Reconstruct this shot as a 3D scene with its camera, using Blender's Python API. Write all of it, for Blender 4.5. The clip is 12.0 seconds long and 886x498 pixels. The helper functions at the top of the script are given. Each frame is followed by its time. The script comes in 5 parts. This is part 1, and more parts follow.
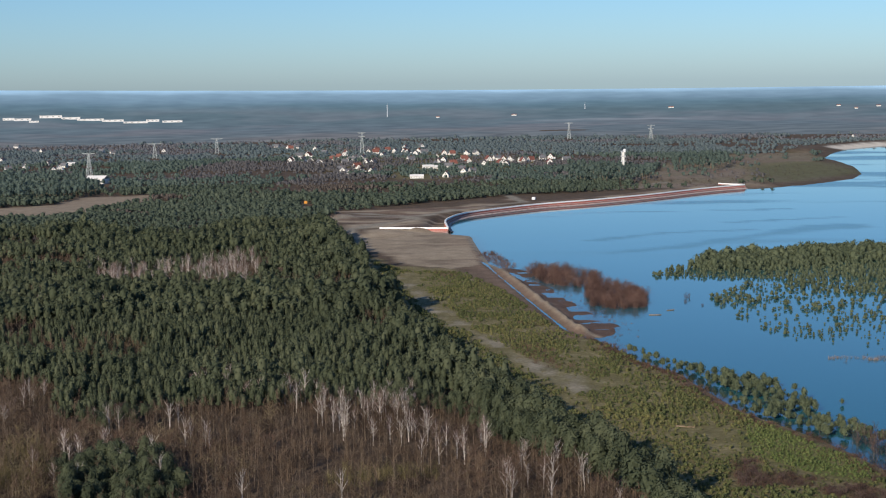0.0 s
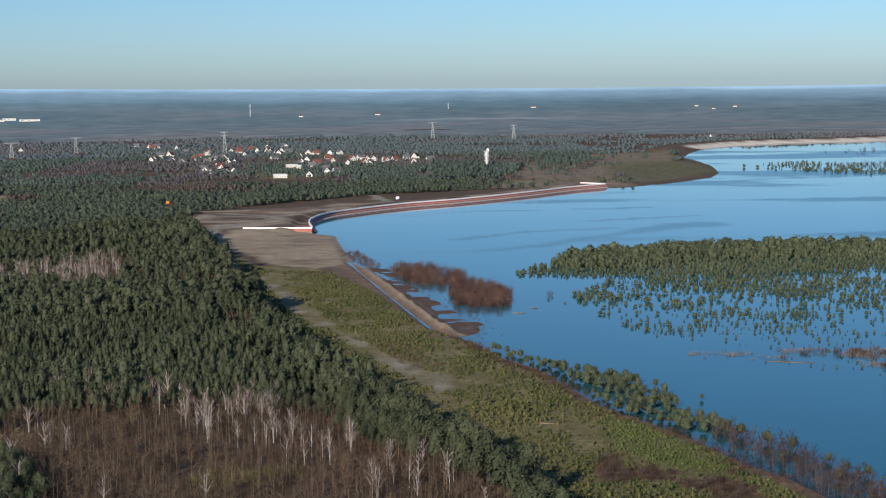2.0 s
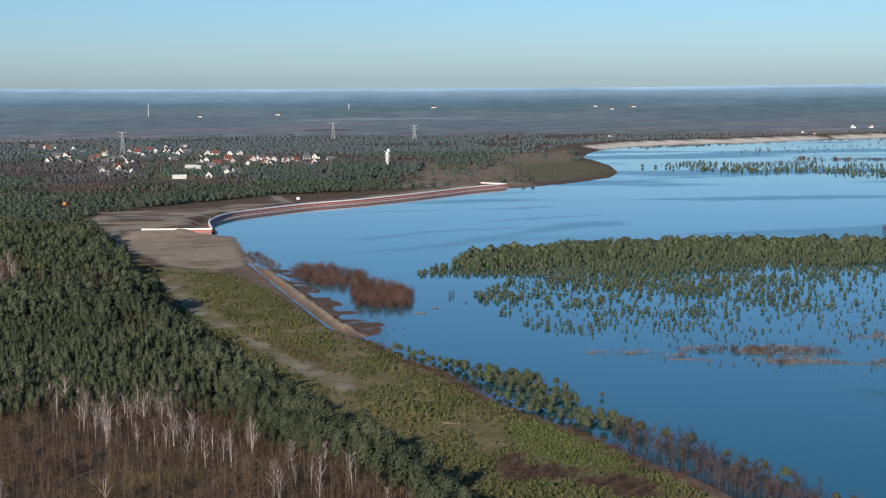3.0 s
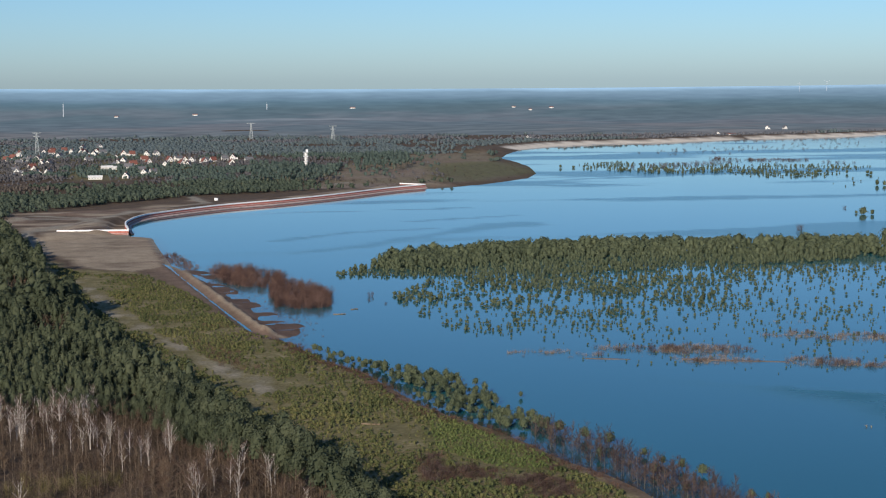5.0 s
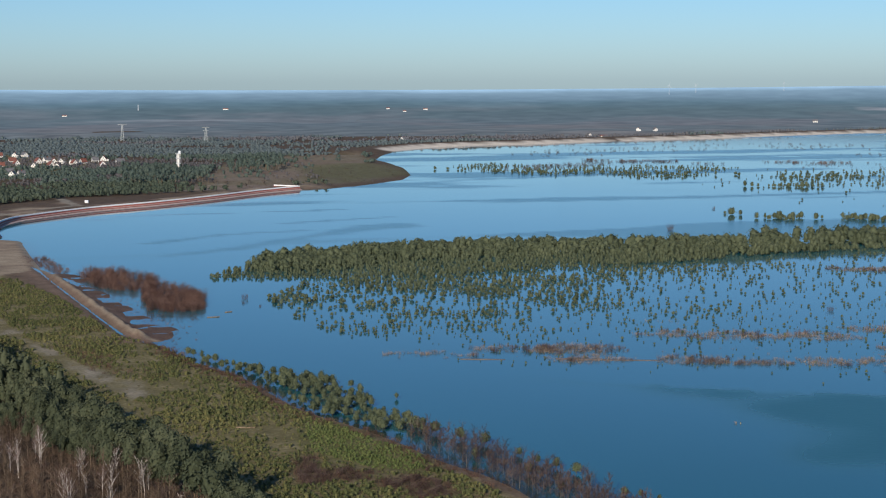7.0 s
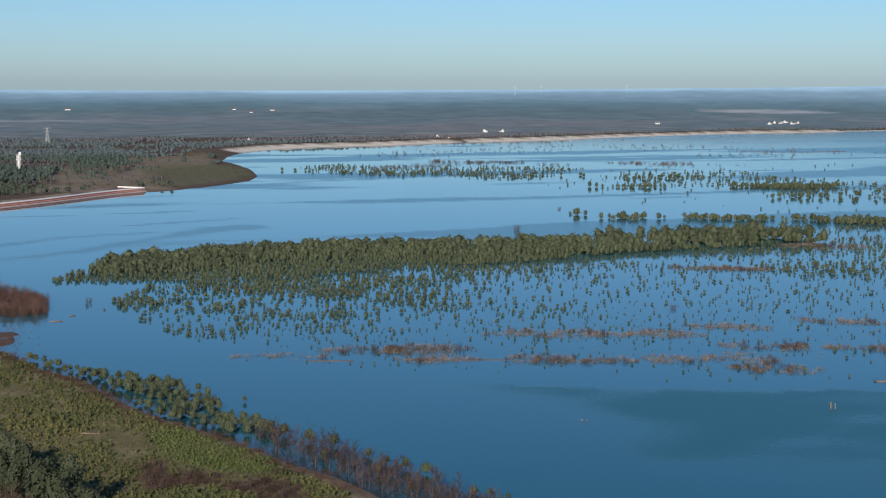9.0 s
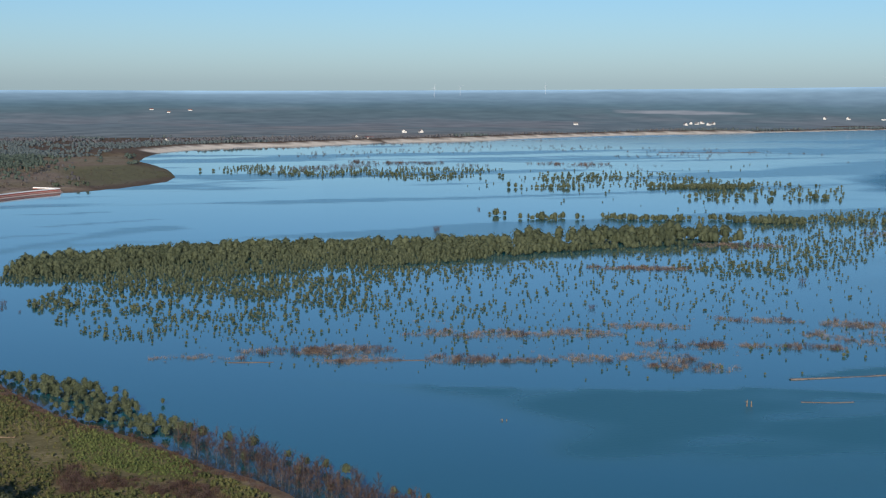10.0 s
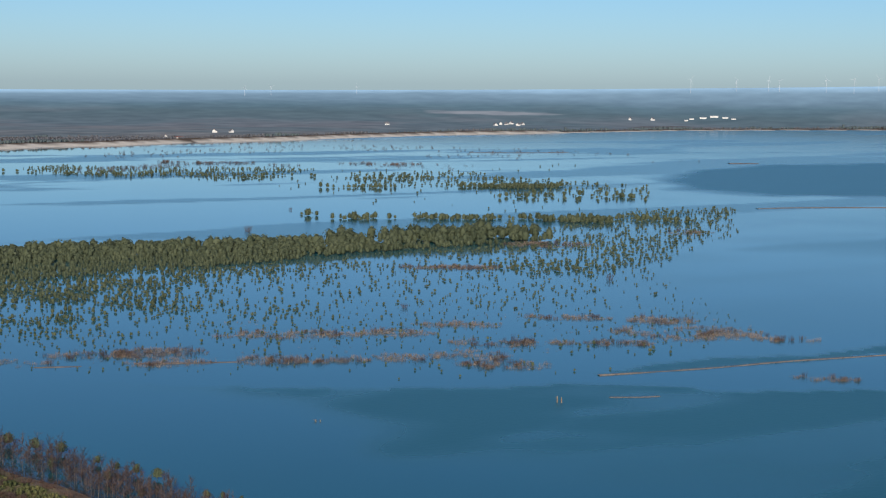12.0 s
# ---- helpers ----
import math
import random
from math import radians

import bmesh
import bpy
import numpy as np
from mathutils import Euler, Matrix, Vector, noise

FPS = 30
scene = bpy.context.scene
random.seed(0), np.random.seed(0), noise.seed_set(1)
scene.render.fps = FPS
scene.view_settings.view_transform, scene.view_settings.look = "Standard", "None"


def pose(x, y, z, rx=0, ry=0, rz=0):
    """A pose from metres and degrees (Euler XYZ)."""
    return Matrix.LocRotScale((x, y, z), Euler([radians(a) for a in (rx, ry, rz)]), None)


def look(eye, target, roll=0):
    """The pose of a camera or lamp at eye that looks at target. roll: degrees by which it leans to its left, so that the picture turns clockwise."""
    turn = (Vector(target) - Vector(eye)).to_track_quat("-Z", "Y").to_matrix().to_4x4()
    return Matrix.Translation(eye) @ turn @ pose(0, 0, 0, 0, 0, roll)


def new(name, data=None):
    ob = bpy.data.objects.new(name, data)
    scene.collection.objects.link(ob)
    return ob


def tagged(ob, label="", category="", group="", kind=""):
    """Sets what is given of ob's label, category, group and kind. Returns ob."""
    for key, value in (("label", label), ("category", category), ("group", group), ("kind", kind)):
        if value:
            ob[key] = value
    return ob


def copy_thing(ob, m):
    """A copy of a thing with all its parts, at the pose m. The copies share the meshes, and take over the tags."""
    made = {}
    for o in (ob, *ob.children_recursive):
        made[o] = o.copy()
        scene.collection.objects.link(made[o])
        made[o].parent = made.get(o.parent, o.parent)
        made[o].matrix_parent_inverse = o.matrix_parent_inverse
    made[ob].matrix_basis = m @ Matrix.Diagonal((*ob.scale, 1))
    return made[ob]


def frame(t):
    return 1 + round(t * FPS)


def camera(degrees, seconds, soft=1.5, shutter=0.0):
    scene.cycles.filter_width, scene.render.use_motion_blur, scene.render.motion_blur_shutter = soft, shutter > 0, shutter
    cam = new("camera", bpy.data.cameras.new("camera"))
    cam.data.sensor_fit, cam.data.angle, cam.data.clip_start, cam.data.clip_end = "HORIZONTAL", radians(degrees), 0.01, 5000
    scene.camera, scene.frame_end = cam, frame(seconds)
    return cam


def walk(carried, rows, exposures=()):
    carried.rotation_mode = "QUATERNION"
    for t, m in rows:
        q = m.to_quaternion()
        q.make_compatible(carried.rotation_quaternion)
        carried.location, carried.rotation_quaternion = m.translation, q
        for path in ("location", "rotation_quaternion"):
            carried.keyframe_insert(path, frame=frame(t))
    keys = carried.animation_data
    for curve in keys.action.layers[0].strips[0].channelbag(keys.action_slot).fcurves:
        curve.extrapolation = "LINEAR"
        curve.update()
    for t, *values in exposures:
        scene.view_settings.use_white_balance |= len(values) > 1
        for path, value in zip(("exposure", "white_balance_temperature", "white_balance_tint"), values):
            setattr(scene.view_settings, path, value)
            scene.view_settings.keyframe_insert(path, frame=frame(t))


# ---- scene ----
# ---- camera: a drone that hovers and turns to its right ----
cam = camera(31.42, 12.0, soft=1.15)
EYE = 105.0
PATH = [
    (0.0, 84.022, 0.919, -0.096),
    (0.5, 84.000, 0.914, -1.095),
    (1.0, 83.982, 0.877, -2.239),
    (1.5, 83.960, 0.813, -3.521),
    (2.0, 83.934, 0.702, -5.030),
    (2.5, 83.923, 0.652, -6.724),
    (3.0, 83.903, 0.604, -8.632),
    (3.2, 83.903, 0.600, -9.322),
    (3.6, 83.902, 0.572, -10.225),
    (4.0, 83.901, 0.529, -10.569),
    (4.4, 83.901, 0.487, -10.763),
    (4.8, 83.900, 0.459, -11.216),
    (5.0, 83.900, 0.455, -11.576),
    (5.5, 83.907, 0.430, -12.535),
    (6.0, 83.905, 0.375, -13.634),
    (6.5, 83.925, 0.339, -14.785),
    (7.0, 83.929, 0.253, -16.127),
    (7.5, 83.936, 0.194, -17.503),
    (8.0, 83.942, 0.136, -18.889),
    (8.5, 83.948, 0.078, -20.275),
    (9.0, 83.955, 0.019, -21.652),
    (9.5, 83.962, -0.065, -23.035),
    (10.0, 83.979, -0.140, -24.575),
    (10.5, 83.991, -0.205, -26.284),
    (11.0, 84.004, -0.254, -27.981),
    (11.5, 84.007, -0.347, -29.694),
    (12.0, 84.013, -0.435, -31.397),
]
walk(cam, [(t, pose(0, 0, EYE, rx, ry, rz)) for t, rx, ry, rz in PATH], exposures=[(0.0, 0.08, 6400, 10), (12.0, -0.1, 6400, 10)])

# ---- daylight: low winter sun from the side, clear hazy sky ----
SUN_AZ, SUN_EL = -148.0, 23.0
world = bpy.data.worlds.new("sky")
scene.world = world
world.use_nodes = True
sky = world.node_tree.nodes.new("ShaderNodeTexSky")
sky.sky_type, sky.sun_disc = "NISHITA", False
sky.sun_elevation, sky.sun_rotation = radians(SUN_EL), radians(SUN_AZ % 360)
sky.altitude, sky.air_density, sky.dust_density, sky.ozone_density = 60, 0.83, 0.48, 9.6
tint = world.node_tree.nodes.new("ShaderNodeMix")
tint.data_type, tint.blend_type = "RGBA", "MULTIPLY"
tint.inputs[0].default_value, tint.inputs[7].default_value = 1.0, (1.17, 1.0, 0.83, 1)
world.node_tree.links.new(sky.outputs[0], tint.inputs[6])
world.node_tree.links.new(tint.outputs[2], world.node_tree.nodes["Background"].inputs[0])
world.node_tree.nodes["Background"].inputs[1].default_value = 0.13
sun = new("sun", bpy.data.lights.new("sun", "SUN"))
sun.data.energy, sun.data.angle, sun.data.color = 4.6, radians(0.6), (1.0, 0.88, 0.72)
az, el = radians(SUN_AZ), radians(SUN_EL)
sun.matrix_world = look((math.sin(az) * 900, math.cos(az) * 900, 900 * math.tan(el)), (0, 0, 0))

rng = np.random.default_rng(7)


# ---- number helpers ----
def lattice(ix, iy, seed):
    n = (ix.astype(np.int64) * 374761393 + iy.astype(np.int64) * 668265263 + seed * 974634777) & 0x7FFFFFFF
    n = ((n ^ (n >> 13)) * 1274126177) & 0x7FFFFFFF
    return ((n ^ (n >> 16)) & 0xFFFF) / 65535.0


def fbm(x, y, size, seed=0, octaves=3):
    """Smooth noise from 0 to 1 over the plan, with features of that size in metres."""
    total, weight, amount = 0.0, 0.0, 1.0
    for o in range(octaves):
        u, v = np.asarray(x, float) / size, np.asarray(y, float) / size
        iu, iv = np.floor(u), np.floor(v)
        fu, fv = u - iu, v - iv
        fu, fv = fu * fu * (3 - 2 * fu), fv * fv * (3 - 2 * fv)
        a, b = lattice(iu, iv, seed + o), lattice(iu + 1, iv, seed + o)
        c, d = lattice(iu, iv + 1, seed + o), lattice(iu + 1, iv + 1, seed + o)
        total = total + amount * ((a * (1 - fu) + b * fu) * (1 - fv) + (c * (1 - fu) + d * fu) * fv)
        weight, amount, size = weight + amount, amount * 0.5, size * 0.5
    return total / weight


def inside(poly, x, y):
    x, y = np.asarray(x, float), np.asarray(y, float)
    hit = np.zeros(x.shape, bool)
    for (x0, y0), (x1, y1) in zip(poly, poly[1:] + poly[:1]):
        if y0 == y1:
            continue
        hit ^= ((y0 > y) != (y1 > y)) & (x < (x1 - x0) * (y - y0) / (y1 - y0) + x0)
    return hit


def away(line, x, y):
    """Distance from a polyline."""
    x, y = np.asarray(x, float), np.asarray(y, float)
    best = np.full(x.shape, 1e9)
    for (x0, y0), (x1, y1) in zip(line, line[1:]):
        dx, dy = x1 - x0, y1 - y0
        s = np.clip(((x - x0) * dx + (y - y0) * dy) / max(dx * dx + dy * dy, 1e-9), 0, 1)
        best = np.minimum(best, np.hypot(x - x0 - s * dx, y - y0 - s * dy))
    return best


def zone(poly, x, y, soft=4.0, rough=6.0, seed=3):
    """1 inside an area, 0 outside, with a ragged edge."""
    x, y = np.asarray(x, float), np.asarray(y, float)
    d = away(poly + poly[:1], x, y) * np.where(inside(poly, x, y), 1, -1)
    d = d + (fbm(x, y, rough * 2.5, seed) - 0.5) * rough * 2
    return np.clip(d / soft + 0.5, 0, 1)


def steps(t, a, b):
    s = np.clip((t - a) / (b - a), 0, 1)
    return s * s * (3 - 2 * s)


def spline(points, step):
    """An even, smooth line through plan points."""
    p = np.array(points, float)
    p = np.vstack([2 * p[0] - p[1], p, 2 * p[-1] - p[-2]])
    out = []
    for i in range(1, len(p) - 2):
        n = max(2, int(np.hypot(*(p[i + 1] - p[i])) / step))
        for t in np.arange(n) / n:
            a, b, c, d = p[i - 1:i + 3]
            out.append(0.5 * (2 * b + (c - a) * t + (2 * a - 5 * b + 4 * c - d) * t * t + (3 * b - a - 3 * c + d) * t ** 3))
    out.append(p[-2])
    return np.array(out)


# ---- the plan, in metres from below the drone ----
NEAR_BANK = [(150, 240), (136, 330), (128, 381), (123, 399), (119, 413), (115, 428), (111, 444), (106, 462), (97, 480), (92, 500),
             (90, 522), (84, 558), (74, 582), (67, 618), (62, 638), (70, 664), (64, 718), (56, 758), (46, 804), (35, 881), (27, 917),
             (23, 989), (19, 1085), (5, 1100)]
WALL_LINE = [(4, 1111), (2, 1167), (6, 1201), (14, 1231), (30, 1261), (79, 1319), (131, 1360), (187, 1414), (249, 1484), (293, 1523)]
FAR_BANK = [(312, 1530), (350, 1545), (394, 1595), (430, 1642), (459, 1719), (487, 1858), (500, 1981), (504, 2074), (539, 2183), (602, 2335),
            (684, 2428), (789, 2480), (887, 2492), (1046, 2565), (1249, 2607), (1459, 2692), (1720, 2780), (2021, 2799), (2386, 2856),
            (2689, 2800), (2932, 2727), (3250, 2450), (3450, 1900), (3500, 900), (3000, 150), (900, 120), (300, 150)]
LAKE = NEAR_BANK + WALL_LINE + FAR_BANK
FOREST_EDGE = [(-82, 1094), (-57, 967), (-43, 868), (-17, 690), (0, 606), (9, 559), (21, 512), (29, 473), (38, 435), (48, 406), (54, 377), (60, 348), (68, 300)]
FOREST = FOREST_EDGE + [(-110, 300), (-400, 1090), (-324, 1093), (-272, 1106), (-210, 1095), (-159, 1150), (-118, 1150)]
BROADLEAF = [(-190, 556), (-135, 542), (-101, 499), (-70, 496), (-52, 499), (-34, 493), (-7, 491), (12, 474), (30, 455), (42, 428), (54, 404), (68, 352), (76, 290), (-110, 290)]
SAND_FIELD = [(-64, 1045), (-51, 1125), (4, 1106), (18, 1090), (19, 1004), (22, 908), (5, 888), (-23, 914), (-33, 961)]
EARTHWORKS = [(-94, 1225), (-87, 1316), (-39, 1325), (8, 1339), (33, 1372), (75, 1444), (60, 1340), (12, 1242), (0, 1168), (2, 1115), (-52, 1122), (-68, 1150)]
FALLOW = [(-390, 1261), (-410, 1396), (-357, 1434), (-347, 1525), (-287, 1558), (-275, 1479), (-288, 1375), (-319, 1277)]
PALE_STRIP = [(-28, 850), (-19, 797), (-7, 716), (11, 648), (23, 592), (43, 522), (53, 530), (39, 576), (24, 617), (7, 696), (-8, 780), (-18, 890)]
DITCH = [(22, 930), (26, 900), (37, 795), (46, 713), (52, 662), (59, 641)]
GREEN_PATCH = [(92, 480), (99, 467), (107, 440), (112, 425), (115, 411), (113, 403), (106, 402), (97, 409), (86, 432)]
DARK_SCRUB = [(80, 428), (100, 409), (109, 402), (115, 406), (117, 395), (111, 378), (105, 365), (72, 385)]
MEADOW = [(335, 1585), (388, 1618), (459, 1754), (485, 1900), (478, 1960), (434, 2022), (362, 1842)]
HEATH = [(150, 1520), (191, 1577), (286, 1998), (393, 2199), (520, 2230), (480, 2000), (362, 1842), (319, 1570), (262, 1530)]
VILLAGE = [(-226, 2242), (-122, 1863), (-26, 1748), (31, 1797), (160, 2038), (98, 2305), (-122, 2590), (-254, 2712)]
ISLAND = [(112, 850), (128, 872), (157, 912), (182, 926), (218, 935), (256, 946), (291, 939), (362, 928), (412, 908), (478, 919), (545, 924), (600, 915), (640, 895), (622, 868), (575, 862),
          (515, 862), (443, 852), (398, 837), (352, 831), (324, 831), (287, 823), (254, 820), (222, 820), (190, 817), (148, 827), (115, 841)]
SHALLOWS = [(129, 759), (160, 814), (254, 820), (358, 829), (528, 859), (627, 877), (760, 925), (890, 1000), (770, 850), (640, 761), (560, 690), (500, 560), (470, 500),
            (332, 490), (224, 519), (196, 536), (163, 563), (153, 594), (141, 628), (129, 673)]
MUDFLAT = [(27, 905), (48, 883), (59, 779), (67, 727), (78, 672), (69, 647), (62, 640), (57, 685), (48, 782), (37, 859)]
MUD_BARS = [([(343, 452), (387, 444), (426, 440), (469, 432), (620, 405)], 1.1, 0.3), ([(936, 1013), (960, 1010), (990, 1000), (1049, 972), (1180, 900)], 2.4, 0.45),
        ([(322, 418), (331, 413), (338, 411)], 1.0, 0.2), ([(1448, 1625), (1485, 1609)], 5.0, 0.7), ([(1300, 2050), (1380, 2010), (1450, 2000)], 5.0, 0.5), ([(205, 556), (222, 548), (240, 541)], 2.2, 0.2), ([(170, 566), (186, 560)], 1.6, 0.2)]
RISE_TO = 4900.0


def skyline(azimuth):
    """Height of the far hills at their crest, by direction in degrees."""
    e = -0.34 + 3.3e-4 * (np.clip(azimuth, -20, 51) - 15.7) ** 2
    return EYE + RISE_TO * np.tan(np.radians(e))


def foot(azimuth):
    """Distance at which the far hills begin, by direction."""
    return 3750 + 320 * steps(azimuth, 25, 45)


def land(x, y):
    """Height of the ground: low land round the lake, and far hills."""
    x, y = np.asarray(x, float), np.asarray(y, float)
    r, a = np.hypot(x, y), np.degrees(np.arctan2(x, y))
    d = away(LAKE + LAKE[:1], x, y) * np.where(inside(LAKE, x, y), -1, 1)
    d = d + (fbm(x, y, 14, 5) - 0.5) * 3 * steps(np.abs(x) + np.abs(y - 1250) * 0.6, 120, 300)
    z = np.clip(d * 0.16, -1.6, 0.7) + 0.5 * (fbm(x, y, 60, 9) - 0.5) * steps(d, 2, 30)
    behind = away(WALL_LINE, x, y)
    dike = 2.4 * steps(behind, 10, 16) * (1 - steps(behind, 22, 48)) * (d > 0)
    z = np.where((behind < 10) & (y > 1118), np.where(d > -4, 0.15, z), z)
    z = z + 4.0 * steps(d, 3, 34) * (1 - 0.8 * steps(d, 70, 160)) * (r > 2300) * (r < 3500)
    field = inside(SAND_FIELD, x, y)
    z = z + np.where(field, 0, dike)
    ditch = away(DITCH, x, y)
    z = z - 0.85 * (1 - steps(ditch + 0.8 * (fbm(x, y, 11, 27) - 0.5), 0.4, 1.6)) + 1.7 * np.exp(-((away([(px + 4.5, py + 3) for px, py in DITCH], x, y) + 1.5 * (fbm(x, y, 7, 29) - 0.5)) / 1.6) ** 2) * (0.3 + 1.3 * fbm(x, y, 5, 30)) * (d > 1)
    flat = zone(MUDFLAT, x, y, 5, 4, 19)
    z = z * (1 - flat) + flat * (0.6 * fbm(x * 0.4, y * 0.8, 5, 23) - 0.27)
    z = z + 2.1 * steps(-x, 2, 40) * (1 - steps(np.abs(y - 1114), 10, 45)) * (x > -70) * (d > 0)
    z = z + 3.2 * np.exp(-((x + 80) / 9) ** 2 - ((y - 1248) / 14) ** 2) + 1.6 * np.exp(-((x + 40) / 14) ** 2 - ((y - 1290) / 9) ** 2)
    s = np.clip((r - foot(a)) / (RISE_TO - foot(a)), 0, 1)
    return z + skyline(a) * s * s * (1.6 - 0.6 * s)


def haze_from(azimuth):
    """Distance at which the hazy plain lies over the ground, beyond the farthest shore."""
    return np.interp(azimuth, (22, 25.6, 28.4, 31.7, 35.8, 39.9, 43.8, 47), (2960, 3010, 3185, 3395, 3580, 3850, 4010, 4130))


def hills(x, y):
    """Height of the hazy plain that carries the farthest things."""
    rise = np.hypot(x, y) - haze_from(np.degrees(np.arctan2(x, y)))
    return land(x, y) - 0.4 + 3.4 * steps(rise, 0, 220) + 9 * steps(rise, 0, 220) * (fbm(x, y, 260, 21) - 0.5) * (1 - steps(np.hypot(x, y), 4500, 4880))


def top(x, y):
    """Height of what one stands on, near or far."""
    x, y = np.asarray(x, float), np.asarray(y, float)
    return np.where(np.hypot(x, y) > haze_from(np.degrees(np.arctan2(x, y))) + 25, hills(x, y), land(x, y))


# ---- materials ----
def material(name, rough=0.8, metal=0.0):
    m = bpy.data.materials.new(name)
    m.use_nodes = True
    nodes, links = m.node_tree.nodes, m.node_tree.links
    shader = nodes["Principled BSDF"]
    shader.inputs["Roughness"].default_value, shader.inputs["Metallic"].default_value = rough, metal
    return m, nodes, links, shader


def noise_node(nodes, links, scale, detail=3.0, where="Object", stretch=(1, 1, 1)):
    co, mp, tex = nodes.new("ShaderNodeTexCoord"), nodes.new("ShaderNodeMapping"), nodes.new("ShaderNodeTexNoise")
    mp.inputs["Scale"].default_value = stretch
    tex.inputs["Scale"].default_value, tex.inputs["Detail"].default_value = scale, detail
    links.new(co.outputs[where], mp.inputs["Vector"])
    links.new(mp.outputs[0], tex.inputs["Vector"])
    return tex.outputs["Fac"]


def ramp(nodes, links, fac, stops):
    r = nodes.new("ShaderNodeValToRGB")
    e = r.color_ramp.elements
    while len(e) < len(stops):
        e.new(0.5)
    for k, (p, c) in zip(e, stops):
        k.position, k.color = p, (*c, 1)
    links.new(fac, r.inputs["Fac"])
    return r.outputs["Color"]


def mix(nodes, links, fac, a, b, how="MIX"):
    n = nodes.new("ShaderNodeMix")
    n.data_type, n.blend_type = "RGBA", how
    for value, socket in ((fac, n.inputs[0]), (a, n.inputs[6]), (b, n.inputs[7])):
        if isinstance(value, (int, float)):
            socket.default_value = value
        elif isinstance(value, tuple):
            socket.default_value = (*value, 1)
        else:
            links.new(value, socket)
    return n.outputs[2]


def maths(nodes, links, how, a, b):
    n = nodes.new("ShaderNodeMath")
    n.operation = how
    for value, socket in ((a, n.inputs[0]), (b, n.inputs[1])):
        if isinstance(value, (int, float)):
            socket.default_value = value
        else:
            links.new(value, socket)
    return n.outputs[0]


def attribute(nodes, name):
    n = nodes.new("ShaderNodeAttribute")
    n.attribute_name = name
    return n.outputs["Fac"]


def bumped(nodes, links, shader, height, strength, distance):
    b = nodes.new("ShaderNodeBump")
    b.inputs["Strength"].default_value, b.inputs["Distance"].default_value = strength, distance
    links.new(height, b.inputs["Height"])
    links.new(b.outputs[0], shader.inputs["Normal"])


def plain(name, dark, light, scale=1.0, rough=0.8, metal=0.0, coarse=0.12, bump=0.0):
    """A surface of two tones: fine grain over broad patches, with relief."""
    m, nodes, links, shader = material(name, rough, metal)
    fine, broad = noise_node(nodes, links, scale, 4), noise_node(nodes, links, scale * coarse, 3)
    both = maths(nodes, links, "ADD", maths(nodes, links, "MULTIPLY", fine, 0.55), maths(nodes, links, "MULTIPLY", broad, 0.45))
    links.new(ramp(nodes, links, both, [(0.34, dark), (0.66, light)]), shader.inputs["Base Color"])
    if bump:
        bumped(nodes, links, shader, fine, 0.6, bump)
    return m


def leafy(name, dark, middle, light, rough=0.75, spread=0.5, single=False, thin=0.3):
    """Foliage or twigs: every tree has its tint, every spray varies a little, and some light passes through."""
    m, nodes, links, shader = material(name, rough)
    shader.inputs["Specular IOR Level"].default_value = 0.25
    geo = nodes.new("ShaderNodeNewGeometry")
    patch = noise_node(nodes, links, 0.012, 3)
    f = maths(nodes, links, "ADD", maths(nodes, links, "MULTIPLY", nodes.new("ShaderNodeObjectInfo").outputs["Random"] if single else attribute(nodes, "tint"), spread),
              maths(nodes, links, "MULTIPLY", geo.outputs["Random Per Island"], 0.9 - spread))
    f = maths(nodes, links, "ADD", f, maths(nodes, links, "MULTIPLY", maths(nodes, links, "SUBTRACT", patch, 0.46), 0.95))
    tone = ramp(nodes, links, f, [(0.0, dark), (0.45, middle), (0.95, light)])
    links.new(tone, shader.inputs["Base Color"])
    glow, both = nodes.new("ShaderNodeBsdfTranslucent"), nodes.new("ShaderNodeMixShader")
    both.inputs[0].default_value = thin
    links.new(tone, glow.inputs["Color"])
    links.new(shader.outputs[0], both.inputs[1])
    links.new(glow.outputs[0], both.inputs[2])
    links.new(both.outputs[0], nodes["Material Output"].inputs["Surface"])
    return m


PINE_TONES = ((0.057, 0.071, 0.040), (0.094, 0.112, 0.063), (0.149, 0.164, 0.095))
LAKE_TONES = ((0.083, 0.105, 0.060), (0.130, 0.155, 0.089), (0.181, 0.207, 0.118))
TWIG_TONES = ((0.056, 0.039, 0.029), (0.108, 0.073, 0.050), (0.188, 0.132, 0.088))
PINE = leafy("pine_needles", *PINE_TONES, thin=0.42)
LAKE_PINE = leafy("lake_pine_needles", *LAKE_TONES, thin=0.42)
LONE_PINE = leafy("lone_pine_needles", *LAKE_TONES, single=True, thin=0.42)
YOUNG_PINE = leafy("young_pine_needles", (0.06, 0.075, 0.03), (0.112, 0.126, 0.048), (0.21, 0.195, 0.078))
FRESH_GREEN = leafy("fresh_green_grass", (0.075, 0.105, 0.034), (0.12, 0.155, 0.05), (0.185, 0.21, 0.075))
WILLOW = leafy("willow_twigs", (0.080, 0.043, 0.035), (0.152, 0.087, 0.068), (0.239, 0.152, 0.120))
GRASS_BLADES = leafy("dry_grass", (0.09, 0.08, 0.035), (0.16, 0.135, 0.06), (0.26, 0.21, 0.11))
# Wood colours for three distances, paler and bluer each time: haze painted in.
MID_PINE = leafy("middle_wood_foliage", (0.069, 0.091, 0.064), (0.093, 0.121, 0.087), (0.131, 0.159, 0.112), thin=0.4)
